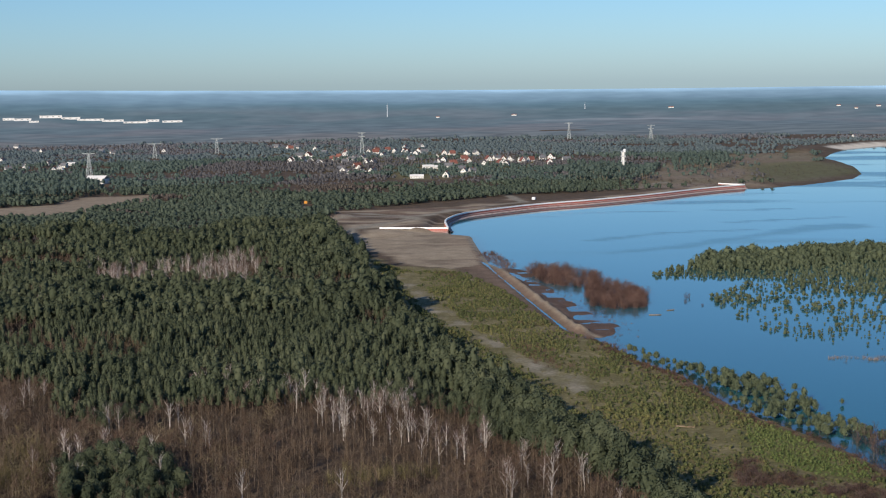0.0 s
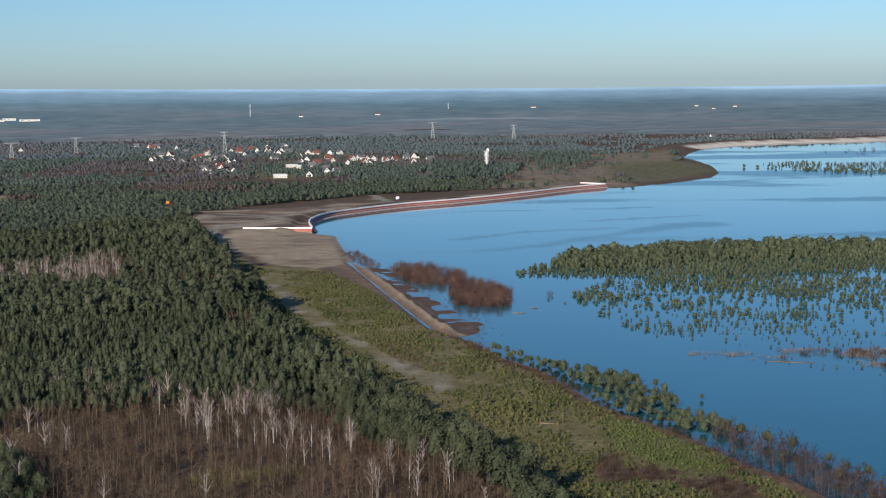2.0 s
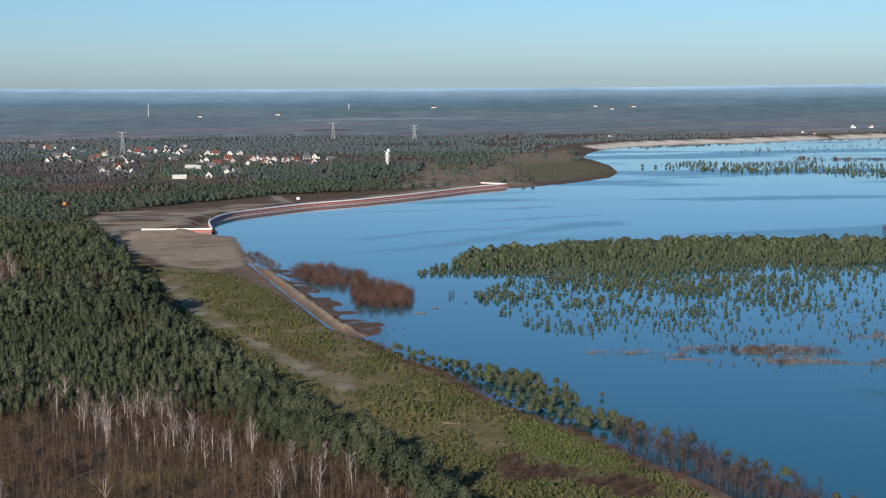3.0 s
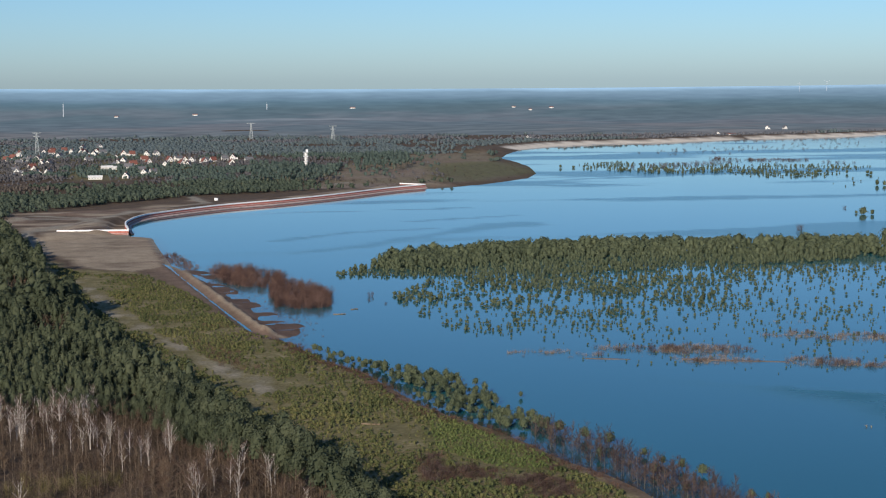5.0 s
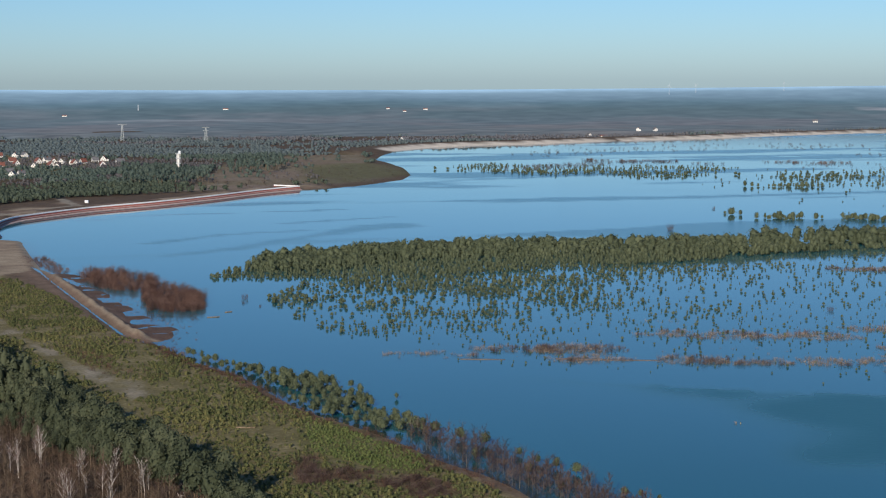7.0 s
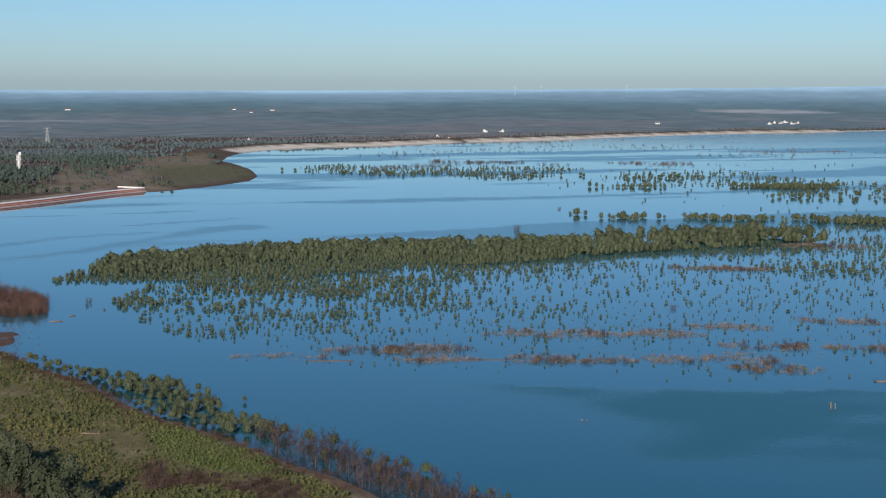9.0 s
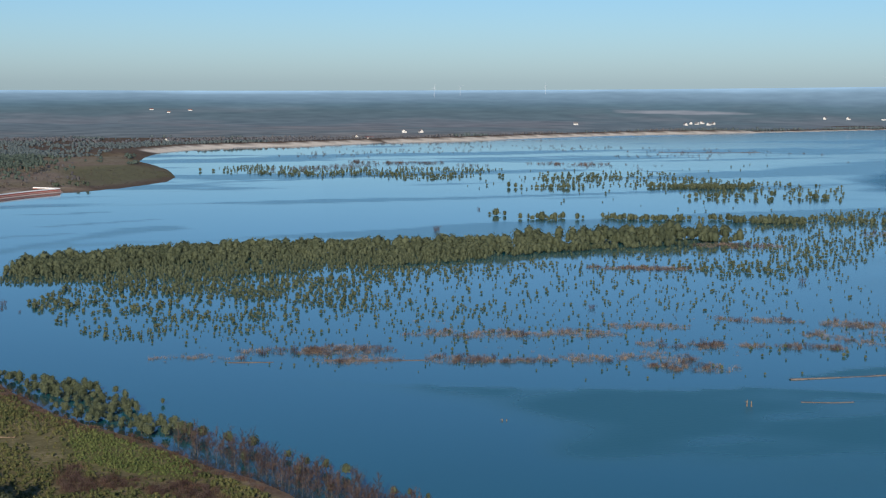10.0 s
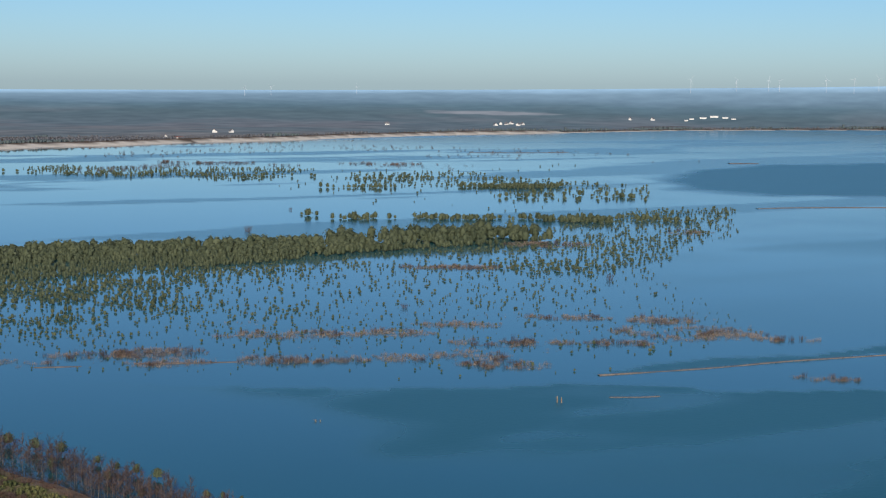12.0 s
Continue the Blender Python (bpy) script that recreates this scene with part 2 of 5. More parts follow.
HAZED_PINE = leafy("far_foliage_with_haze", (0.098, 0.137, 0.117), (0.123, 0.167, 0.141), (0.158, 0.201, 0.167), thin=0.45)
HAZIEST_PINE = leafy("farthest_foliage_with_haze", (0.153, 0.196, 0.204), (0.177, 0.223, 0.233), (0.203, 0.253, 0.255), spread=0.3, thin=0.5)
TWIGS = leafy("bare_twigs", *TWIG_TONES)
LONE_TWIGS = leafy("lone_bare_twigs", (0.105, 0.066, 0.055), (0.175, 0.115, 0.096), (0.27, 0.19, 0.16), single=True)
# Bare crowns likewise: greyer and bluer with distance, as painted haze.
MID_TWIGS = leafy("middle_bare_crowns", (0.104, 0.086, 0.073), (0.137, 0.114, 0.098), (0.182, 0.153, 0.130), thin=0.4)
HAZED_TWIGS = leafy("far_crowns_with_haze", (0.131, 0.125, 0.130), (0.164, 0.157, 0.161), (0.197, 0.187, 0.190), thin=0.45)
HAZIEST_TWIGS = leafy("farthest_crowns_with_haze", (0.190, 0.198, 0.218), (0.216, 0.221, 0.241), (0.245, 0.249, 0.263), spread=0.3, thin=0.5)
LONE_HEATH = leafy("heath_twigs", (0.07, 0.055, 0.045), (0.1, 0.08, 0.066), (0.15, 0.12, 0.1))
TAN_TWIGS = leafy("tan_willow_twigs", (0.11, 0.085, 0.045), (0.185, 0.145, 0.08), (0.28, 0.225, 0.13))
RED_TWIGS = leafy("reddish_twigs", (0.062, 0.034, 0.025), (0.12, 0.07, 0.05), (0.2, 0.125, 0.09))
DROWNED = leafy("drowned_twigs", (0.06, 0.036, 0.032), (0.1, 0.066, 0.058), (0.16, 0.115, 0.1))
REED = leafy("dry_reed", (0.17, 0.125, 0.1), (0.27, 0.2, 0.15), (0.42, 0.31, 0.22))
BARK = plain("pine_bark", (0.09, 0.06, 0.04), (0.2, 0.13, 0.085), 3.0, 0.9)
STEMS = plain("grey_brown_bark", (0.11, 0.08, 0.055), (0.26, 0.2, 0.14), 1.5, 0.9)
BIRCH_BARK = plain("birch_bark", (0.4, 0.35, 0.31), (0.72, 0.67, 0.61), 1.2, 0.7, coarse=0.5)
PLASTER = plain("white_plaster", (0.66, 0.64, 0.6), (0.8, 0.78, 0.74), 0.8, 0.85)
RED_TILE = plain("red_roof_tiles", (0.15, 0.055, 0.042), (0.26, 0.1, 0.072), 1.5, 0.8)
GREY_TILE = plain("grey_roof_tiles", (0.09, 0.09, 0.1), (0.2, 0.2, 0.21), 1.5, 0.8)
DARK_PANE = plain("window_glass", (0.02, 0.025, 0.03), (0.05, 0.06, 0.07), 1.0, 0.1)
STEEL = plain("galvanised_steel", (0.36, 0.4, 0.4), (0.52, 0.55, 0.55), 1.2, 0.6, 0.1)
CONCRETE = plain("pale_concrete", (0.7, 0.68, 0.65), (0.84, 0.82, 0.79), 0.6, 0.9)
COPING = plain("white_concrete", (0.86, 0.85, 0.83), (0.93, 0.92, 0.9), 0.6, 0.8)
SHEET_WALL = plain("rust_red_sheet_piles", (0.36, 0.1, 0.075), (0.52, 0.19, 0.14), 0.8, 0.75, coarse=0.3)
PINK_STONE = plain("pinkish_rubble", (0.34, 0.24, 0.21), (0.56, 0.43, 0.39), 0.9, 0.9, coarse=0.4)
MUD = plain("wet_mud", (0.13, 0.1, 0.085), (0.27, 0.215, 0.175), 0.7, 0.7, coarse=0.3)
TIMBER = plain("weathered_timber", (0.16, 0.11, 0.07), (0.32, 0.24, 0.16), 2.0, 0.85)
WHITE_METAL = plain("white_painted_steel", (0.74, 0.75, 0.76), (0.84, 0.85, 0.86), 0.3, 0.4)
# White steel of turbines and mast, greyed and blued to paint in haze.
HAZED_STEEL = plain("white_steel_with_haze", (0.5, 0.54, 0.58), (0.6, 0.64, 0.68), 0.3, 0.6)
ORANGE = plain("orange_paint", (0.7, 0.3, 0.04), (0.85, 0.42, 0.08), 1.0, 0.5)


def ground_material():
    m, nodes, links, shader = material("open_ground", 0.95)
    shader.inputs["Specular IOR Level"].default_value = 0.15
    fine, mid, broad = noise_node(nodes, links, 0.9, 5), noise_node(nodes, links, 0.11, 4), noise_node(nodes, links, 0.011, 4)
    both = maths(nodes, links, "ADD", maths(nodes, links, "MULTIPLY", fine, 0.5), maths(nodes, links, "MULTIPLY", mid, 0.5))
    litter = ramp(nodes, links, both, [(0.3, (0.05, 0.035, 0.024)), (0.7, (0.13, 0.095, 0.062))])
    grass = ramp(nodes, links, both, [(0.3, (0.095, 0.085, 0.038)), (0.5, (0.17, 0.148, 0.07)), (0.7, (0.32, 0.27, 0.16))])
    sand = ramp(nodes, links, both, [(0.28, (0.22, 0.17, 0.12)), (0.5, (0.33, 0.265, 0.19)), (0.75, (0.46, 0.385, 0.285))])
    soil = ramp(nodes, links, both, [(0.3, (0.12, 0.082, 0.06)), (0.7, (0.26, 0.185, 0.135))])
    pale = ramp(nodes, links, both, [(0.3, (0.17, 0.15, 0.115)), (0.7, (0.4, 0.36, 0.29))])
    green = ramp(nodes, links, both, [(0.3, (0.065, 0.08, 0.024)), (0.7, (0.16, 0.17, 0.055))])
    beach = ramp(nodes, links, both, [(0.3, (0.58, 0.51, 0.42)), (0.7, (0.8, 0.73, 0.62))])
    mud = ramp(nodes, links, both, [(0.3, (0.07, 0.046, 0.036)), (0.7, (0.15, 0.1, 0.078))])
    c = mix(nodes, links, maths(nodes, links, "MULTIPLY", broad, 0.35), litter, soil)
    for name, tone in (("grass", grass), ("soil", soil), ("sand", sand), ("pale", pale), ("green", green), ("beach", beach), ("mud", mud)):
        c = mix(nodes, links, attribute(nodes, name), c, tone)
    links.new(c, shader.inputs["Base Color"])
    bumped(nodes, links, shader, both, 0.8, 0.25)
    return m


def water_material():
    m, nodes, links, shader = material("lake_water", 0.03)
    shader.inputs["IOR"].default_value = 1.333
    ruffle = attribute(nodes, "ruffle")
    wide = noise_node(nodes, links, 0.004, 3, stretch=(1, 1.6, 1))
    offshore = ramp(nodes, links, wide, [(0.3, (0.009, 0.096, 0.12)), (0.7, (0.011, 0.112, 0.14))])
    # Colour is darker by the bank: clear shallows, plus the scrub's shade painted in.
    links.new(mix(nodes, links, attribute(nodes, "offshore"), (0.022, 0.03, 0.026), offshore), shader.inputs["Base Color"])
    links.new(maths(nodes, links, "ADD", maths(nodes, links, "MULTIPLY", ruffle, 0.4), 0.03), shader.inputs["Roughness"])
    waves = noise_node(nodes, links, 0.35, 4, stretch=(1.0, 1.7, 1))
    b = nodes.new("ShaderNodeBump")
    b.inputs["Distance"].default_value = 0.12
    links.new(maths(nodes, links, "ADD", maths(nodes, links, "MULTIPLY", ruffle, 0.5), 0.03), b.inputs["Strength"])
    links.new(waves, b.inputs["Height"])
    links.new(b.outputs[0], shader.inputs["Normal"])
    return m


def backdrop_material():
    m, nodes, links, shader = material("painted_haze_backdrop", 1.0)
    shader.inputs["Specular IOR Level"].default_value = 0.0
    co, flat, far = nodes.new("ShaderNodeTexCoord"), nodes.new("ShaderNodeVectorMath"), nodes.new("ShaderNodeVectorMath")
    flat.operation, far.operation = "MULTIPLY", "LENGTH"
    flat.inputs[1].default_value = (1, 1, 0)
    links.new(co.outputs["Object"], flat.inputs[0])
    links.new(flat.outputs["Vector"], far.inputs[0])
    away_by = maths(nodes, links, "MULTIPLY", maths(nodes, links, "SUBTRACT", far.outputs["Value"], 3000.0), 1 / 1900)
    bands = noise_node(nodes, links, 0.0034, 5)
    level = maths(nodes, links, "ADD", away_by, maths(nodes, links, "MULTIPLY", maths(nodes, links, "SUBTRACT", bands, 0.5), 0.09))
    # Distance haze is painted: both ramps fade to pale blue towards the horizon.
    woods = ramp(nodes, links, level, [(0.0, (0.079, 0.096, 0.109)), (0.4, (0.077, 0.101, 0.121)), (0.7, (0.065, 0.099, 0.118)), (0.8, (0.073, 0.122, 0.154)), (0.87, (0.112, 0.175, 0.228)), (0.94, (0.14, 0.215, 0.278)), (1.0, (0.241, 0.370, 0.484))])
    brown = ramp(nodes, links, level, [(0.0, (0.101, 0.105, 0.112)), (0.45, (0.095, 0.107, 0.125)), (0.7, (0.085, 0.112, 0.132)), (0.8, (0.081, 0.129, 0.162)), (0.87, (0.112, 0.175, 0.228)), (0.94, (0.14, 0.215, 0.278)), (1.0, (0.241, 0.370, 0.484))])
    patches = ramp(nodes, links, noise_node(nodes, links, 0.0022, 6), [(0.48, (0, 0, 0)), (0.6, (1, 1, 1))])
    strata = mix(nodes, links, patches, woods, brown)
    strata = mix(nodes, links, attribute(nodes, "field"), strata, (0.165, 0.182, 0.205))
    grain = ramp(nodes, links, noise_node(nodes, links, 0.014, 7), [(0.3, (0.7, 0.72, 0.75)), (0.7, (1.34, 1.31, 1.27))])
    # The grain fades with distance too, as part of the painted haze.
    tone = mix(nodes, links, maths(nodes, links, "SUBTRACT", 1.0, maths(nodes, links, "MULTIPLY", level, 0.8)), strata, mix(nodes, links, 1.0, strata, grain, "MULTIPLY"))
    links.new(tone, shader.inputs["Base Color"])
    # The land glows in its own tone, in place of light scattered by haze.
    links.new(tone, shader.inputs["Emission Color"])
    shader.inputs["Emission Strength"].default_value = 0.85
    return m


# ---- mesh helpers ----
def solid(name, verts, faces, mats, index=None, attrs=None, smooth=False):
    """A mesh from arrays of corners and of triangles or quads."""
    verts, faces = np.asarray(verts, np.float32), np.asarray(faces, np.int32)
    me = bpy.data.meshes.new(name)
    k = faces.shape[1]
    me.vertices.add(len(verts)), me.loops.add(faces.size), me.polygons.add(len(faces))
    me.vertices.foreach_set("co", verts.ravel())
    me.loops.foreach_set("vertex_index", faces.ravel())
    me.polygons.foreach_set("loop_start", np.arange(0, faces.size, k, dtype=np.int32))
    if index is not None:
        me.polygons.foreach_set("material_index", np.asarray(index, np.int32))
    me.polygons.foreach_set("use_smooth", np.full(len(faces), smooth))
    for key, values in (attrs or {}).items():
        me.attributes.new(key, "FLOAT", "POINT").data.foreach_set("value", np.asarray(values, np.float32))
    for m in mats:
        me.materials.append(m)
    me.update(calc_edges=True)
    return me


def part(name, bm, mat, parent, label=""):
    """Links a bmesh or mesh as one part under a thing."""
    me = bm
    if isinstance(bm, bmesh.types.BMesh):
        me = bpy.data.meshes.new(name)
        bm.to_mesh(me)
        bm.free()
        me.materials.append(mat)
    ob = new(name, me)
    ob.parent = parent
    return tagged(ob, label)


def box(bm, x0, y0, z0, x1, y1, z1, bevel=0.0):
    got = bmesh.ops.create_cube(bm, size=1.0)["verts"]
    bmesh.ops.scale(bm, vec=(x1 - x0, y1 - y0, z1 - z0), verts=got)
    bmesh.ops.translate(bm, vec=((x0 + x1) / 2, (y0 + y1) / 2, (z0 + z1) / 2), verts=got)
    if bevel:
        bmesh.ops.bevel(bm, geom=list({e for v in got for e in v.link_edges}), offset=bevel, segments=1, affect="EDGES")
    return bm


def strut(bm, a, b, r, r2=None, sides=4):
    """A tapered bar from a to b."""
    a, b = Vector(a), Vector(b)
    got = bmesh.ops.create_cone(bm, cap_ends=True, segments=sides, radius1=r, radius2=r if r2 is None else r2, depth=(b - a).length)["verts"]
    turn = (b - a).to_track_quat("Z", "Y").to_matrix().to_4x4()
    bmesh.ops.transform(bm, matrix=Matrix.Translation((a + b) / 2) @ turn, verts=got)
    return bm


class Shape:
    """Corners and triangles that grow piece by piece; each triangle has a material slot."""

    def __init__(self):
        self.v, self.f, self.m, self.n = [], [], [], 0

    def add(self, v, f, m):
        self.v.append(np.asarray(v, float)), self.f.append(np.asarray(f) + self.n), self.m.append(np.full(len(f), m))
        self.n += len(v)

    def stem(self, a, b, r0, r1, sides=4, m=0):
        a, b = np.asarray(a, float), np.asarray(b, float)
        d = (b - a) / max(np.linalg.norm(b - a), 1e-6)
        u = np.cross(d, (0.3, 0.9, 0.2))
        u /= np.linalg.norm(u)
        w = np.cross(d, u)
        k = np.arange(sides) / sides * 2 * np.pi
        ring = np.cos(k)[:, None] * u + np.sin(k)[:, None] * w
        f = [(i, (i + 1) % sides, sides + i) for i in range(sides)] + [((i + 1) % sides, sides + (i + 1) % sides, sides + i) for i in range(sides)]
        self.add(np.vstack([a + ring * r0, b + ring * r1]), f, m)

    def twig(self, a, b, w, m=1):
        """A fine twig, hair-thin at its end."""
        a, b = np.asarray(a, float), np.asarray(b, float)
        side = np.cross(b - a, (0.31, 0.9, 0.2))
        side *= w / max(np.linalg.norm(side), 1e-6)
        self.add([a + side, a - side, b], [(0, 1, 2)], m)

    def done(self):
        return np.vstack(self.v), np.vstack(self.f), np.concatenate(self.m)


def conifer(g, h, w, leaves, low=0.3, pointed=0.5, leaf=0.16, trunk=0.12, sides=5, rings=3):
    """A pine: trunk, a lobed inner crown, and sprays of needles that stand out all round it."""
    s = Shape()
    lean, p1, p2 = g.uniform(-0.035, 0.035, 2) * h, g.uniform(0, 6.28), g.uniform(0, 6.28)

    def skin(u, k):
        egg = np.sqrt(np.clip(1 - (2 * u - 0.88) ** 2 * 0.8, 0, 1))
        return w * 0.5 * (pointed * (1 - u) ** 0.8 + (1 - pointed) * egg) * (1 + 0.2 * np.sin(2 * k + p1 + 2 * u) + 0.14 * np.sin(3 * k + p2 - 5 * u))

    def place(u, k, r):
        return np.stack([np.cos(k) * r + lean[0] * u, np.sin(k) * r + lean[1] * u, h * (low + (1 - low) * u)], -1)

    if trunk:
        s.stem((0, 0, -0.5), (lean[0] * 0.3, lean[1] * 0.3, h * (low + 0.25 * (1 - low))), trunk, trunk * 0.6, 3)
    k = np.arange(sides) / sides * 2 * np.pi
    v = [place(np.full(sides, u), k + u, skin(u, k + u) * 0.66) for u in np.linspace(0, 0.72, rings)]
    f = [t for j in range(rings - 1) for i in range(sides) for t in
         ((j * sides + i, j * sides + (i + 1) % sides, (j + 1) * sides + i), (j * sides + (i + 1) % sides, (j + 1) * sides + (i + 1) % sides, (j + 1) * sides + i))]
    f += [((rings - 1) * sides + i, (rings - 1) * sides + (i + 1) % sides, rings * sides) for i in range(sides)]
    s.add(np.vstack(v + [[(lean[0], lean[1], h * 0.95)]]), f, 1)
    u, k = g.uniform(0, 1, leaves) ** 0.85 * 0.98, np.arange(leaves) * 2.4 + g.uniform(-0.6, 0.6, leaves)
    c = place(u, k, skin(u, k) * g.uniform(0.72, 1.08, leaves))
    n = np.stack([np.cos(k), np.sin(k), 0.35 + 0.9 * u], 1) + g.normal(0, 0.4, (leaves, 3))
    n /= np.linalg.norm(n, axis=1)[:, None]
    a = np.cross(n, g.normal(0, 1, (leaves, 3)))
    a /= np.linalg.norm(a, axis=1)[:, None]
    b = np.cross(n, a)
    size = w * leaf * g.uniform(0.7, 1.35, (leaves, 1)) * (1.1 - 0.4 * u[:, None])
    s.add(np.stack([c + a * size, c + (-0.5 * a + 0.8 * b) * size, c + (-0.5 * a - 0.8 * b) * size], 1).reshape(-1, 3), np.arange(leaves * 3).reshape(-1, 3), 1)
    return s.done()


def broadleaf(g, h, w, limbs, twigs, trunk=0.13, thick=0.05, low=0.25, forks=1):
    """A leafless tree: trunk, rising limbs and a haze of fine twigs."""
    s = Shape()
    ends = []
    for fork in range(forks):
        k0 = g.uniform(0, 6.28)
        bend = np.array((math.cos(k0), math.sin(k0))) * h * (0.04 if forks == 1 else g.uniform(0.03, 0.1))
        tip0 = np.array((bend[0], bend[1], h * g.uniform(0.86, 0.95)))
        mid = np.array((bend[0] * 0.35, bend[1] * 0.35, h * 0.45))
        s.stem((bend[0] * 0.05, bend[1] * 0.05, -0.5), mid, trunk, trunk * 0.65, 5 if forks > 1 else 4)
        s.stem(mid, tip0, trunk * 0.65, 0.025, 4 if forks > 1 else 3)
        ends += [(mid, tip0), (mid, tip0)]
        for i in range(limbs):
            u = low + (0.85 - low) * (i + g.uniform(0, 1)) / limbs
            base = mid * (u / 0.5) if u < 0.5 else mid + (tip0 - mid) * ((u - 0.5) / 0.5)
            k = i * 2.4 + g.uniform(-0.4, 0.4)
            reach = w * 0.5 * g.uniform(0.6, 1.0) * (1.15 - u * 0.7)
            tip = base + np.array((math.cos(k) * reach, math.sin(k) * reach, h * g.uniform(0.16, 0.3)))
            s.stem(base, tip, trunk * 0.36, 0.02, 3, 2)
            ends.append((base, tip))
    for i in range(twigs):
        a, b = ends[g.integers(len(ends))]
        p = a + (b - a) * g.uniform(0.25, 1.0)
        d = np.array((g.normal(0, 0.5), g.normal(0, 0.5), g.uniform(0.3, 1.1))) * h * g.uniform(0.08, 0.17)
        s.twig(p, p + d, thick * g.uniform(0.6, 1.3), 1)
    return s.done()


def bush(g, h, w, stems, thick=0.05, shoots=2):
    """A leafless thicket: many stems that spread from the ground."""
    s = Shape()
    for i in range(stems):
        k, q = g.uniform(0, 6.28), math.sqrt(g.uniform(0, 1)) * w * 0.5
        a = np.array((math.cos(k) * q * 0.7, math.sin(k) * q * 0.7, -0.2))
        b = np.array((math.cos(k) * q * 1.1 + g.normal(0, 0.2), math.sin(k) * q * 1.1 + g.normal(0, 0.2), h * g.uniform(0.6, 1.0) * (1.05 - 0.35 * (2 * q / w) ** 2)))
        s.twig(a, b, thick, 1)
        for j in range(shoots):
            p = a + (b - a) * g.uniform(0.3, 0.85)
            s.twig(p, p + np.array((g.normal(0, 0.5), g.normal(0, 0.5), g.uniform(0.2, 0.55))) * h * 0.42, thick * 0.8, 1)
    return s.done()


def planted(name, kinds, x, y, scale, mats, label, category, z=None, squash=0.0, soft=True):
    """Many plants that nobody could count, joined into one object."""
    x, y, scale = np.asarray(x, float), np.asarray(y, float), np.asarray(scale, float)
    if not len(x):
        return None
    z = top(x, y) if z is None else np.full(len(x), z)
    pick, turn = rng.integers(len(kinds), size=len(x)), rng.uniform(0, 6.28, len(x))
    tall = scale * rng.uniform(1 - squash, 1 + squash, len(x))
    tint = rng.uniform(0, 1, len(x))
    V, F, M, T, base = [], [], [], [], 0
    for i, (v, f, m) in enumerate(kinds):
        w = np.flatnonzero(pick == i)
        if not len(w):
            continue
        c, s = np.cos(turn[w])[:, None], np.sin(turn[w])[:, None]
        k = scale[w][:, None]
        vx, vy = (v[None, :, 0] * c - v[None, :, 1] * s) * k + x[w][:, None], (v[None, :, 0] * s + v[None, :, 1] * c) * k + y[w][:, None]
        vz = v[None, :, 2] * tall[w][:, None] + z[w][:, None]
        V.append(np.stack([vx, vy, vz], 2).reshape(-1, 3))
        F.append((f[None] + (np.arange(len(w)) * len(v))[:, None, None] + base).reshape(-1, 3))
        M.append(np.tile(m, len(w)))
        T.append(np.repeat(tint[w], len(v)))
        base += len(w) * len(v)
    me = solid(name, np.vstack(V), np.vstack(F), mats, np.concatenate(M), {"tint": np.concatenate(T)}, soft)
    return tagged(new(name, me), label, category, kind="stuff")


def sown(poly, gap, keep=None):
    """Points about gap metres apart, unevenly, within an area."""
    p = np.array(poly, float)
    (x0, y0), (x1, y1) = p.min(0), p.max(0)
    gx, gy = np.meshgrid(np.arange(x0, x1, gap), np.arange(y0, y1, gap))
    x = (gx + rng.uniform(-0.5, 0.5, gx.shape) * gap).ravel()
    y = (gy + rng.uniform(-0.5, 0.5, gy.shape) * gap).ravel()
    ok = inside(poly, x, y)
    return x[ok], y[ok]


def wedge(x, y, a0=-17.5, a1=49.0):
    a = np.degrees(np.arctan2(x, y))
    return (a > a0) & (a < a1)


# ---- ground, far hills and water ----
def rings(azimuths, radii, height):
    """A sheet of quads round the drone; radii may depend on the direction."""
    a = np.tile(np.asarray(azimuths, float), (len(radii), 1))
    r = np.stack([np.broadcast_to(q, a.shape[1]) for q in radii])
    x, y = np.sin(np.radians(a)) * r, np.cos(np.radians(a)) * r
    n, k = a.shape
    i = np.arange(n * k).reshape(n, k)
    nxt = np.roll(i, -1, axis=1)
    f = np.stack([i[:-1], nxt[:-1], nxt[1:], i[1:]], 2).reshape(-1, 4)[:, ::-1]
    x, y = x.ravel(), y.ravel()
    return x, y, np.stack([x, y, height(x, y)], 1), f


AZ = np.concatenate([np.arange(-21, -0.5, 0.34), np.arange(-0.5, 20.5, 0.11), np.arange(20.5, 53, 0.26), np.arange(53, 339, 6)])
gx, gy, gv, gf = rings(AZ, np.concatenate([[0.02, 60, 120, 180, 240, 290], 320 * 1.012 ** np.arange(0, 53), 602 * 1.006 ** np.arange(1, 58), 851 * 1.005 ** np.arange(1, 108), 1451 * 1.012 ** np.arange(1, 110)]), land)
GRASSLAND = [(-28, 905), (11, 884), (32, 783), (50, 648), (70, 625), (100, 500), (118, 430), (135, 350), (140, 280), (70, 280)] + FOREST_EDGE[::-1][1:]
shore = away(LAKE + LAKE[:1], gx, gy)
muddy = np.maximum(steps(-away(NEAR_BANK[13:], gx, gy), -30, -10) * (gy > 640) * (gy < 1090) * (gx > -10), 0.9 * (1 - steps(away(NEAR_BANK[:14], gx, gy) + 3 * (fbm(gx, gy, 8, 87) - 0.5), 3.5, 7)))
built = np.maximum(zone(EARTHWORKS, gx, gy, 10, 14, 6), 0.9 * (1 - steps(away(WALL_LINE, gx, gy), 20, 45)))
beachy = (1 - steps(shore + 18 * (fbm(gx, gy, 90, 77) - 0.5), 24, 38)) * (np.hypot(gx, gy) > 2380) * ((gx < 1050) | (gx > 1072))
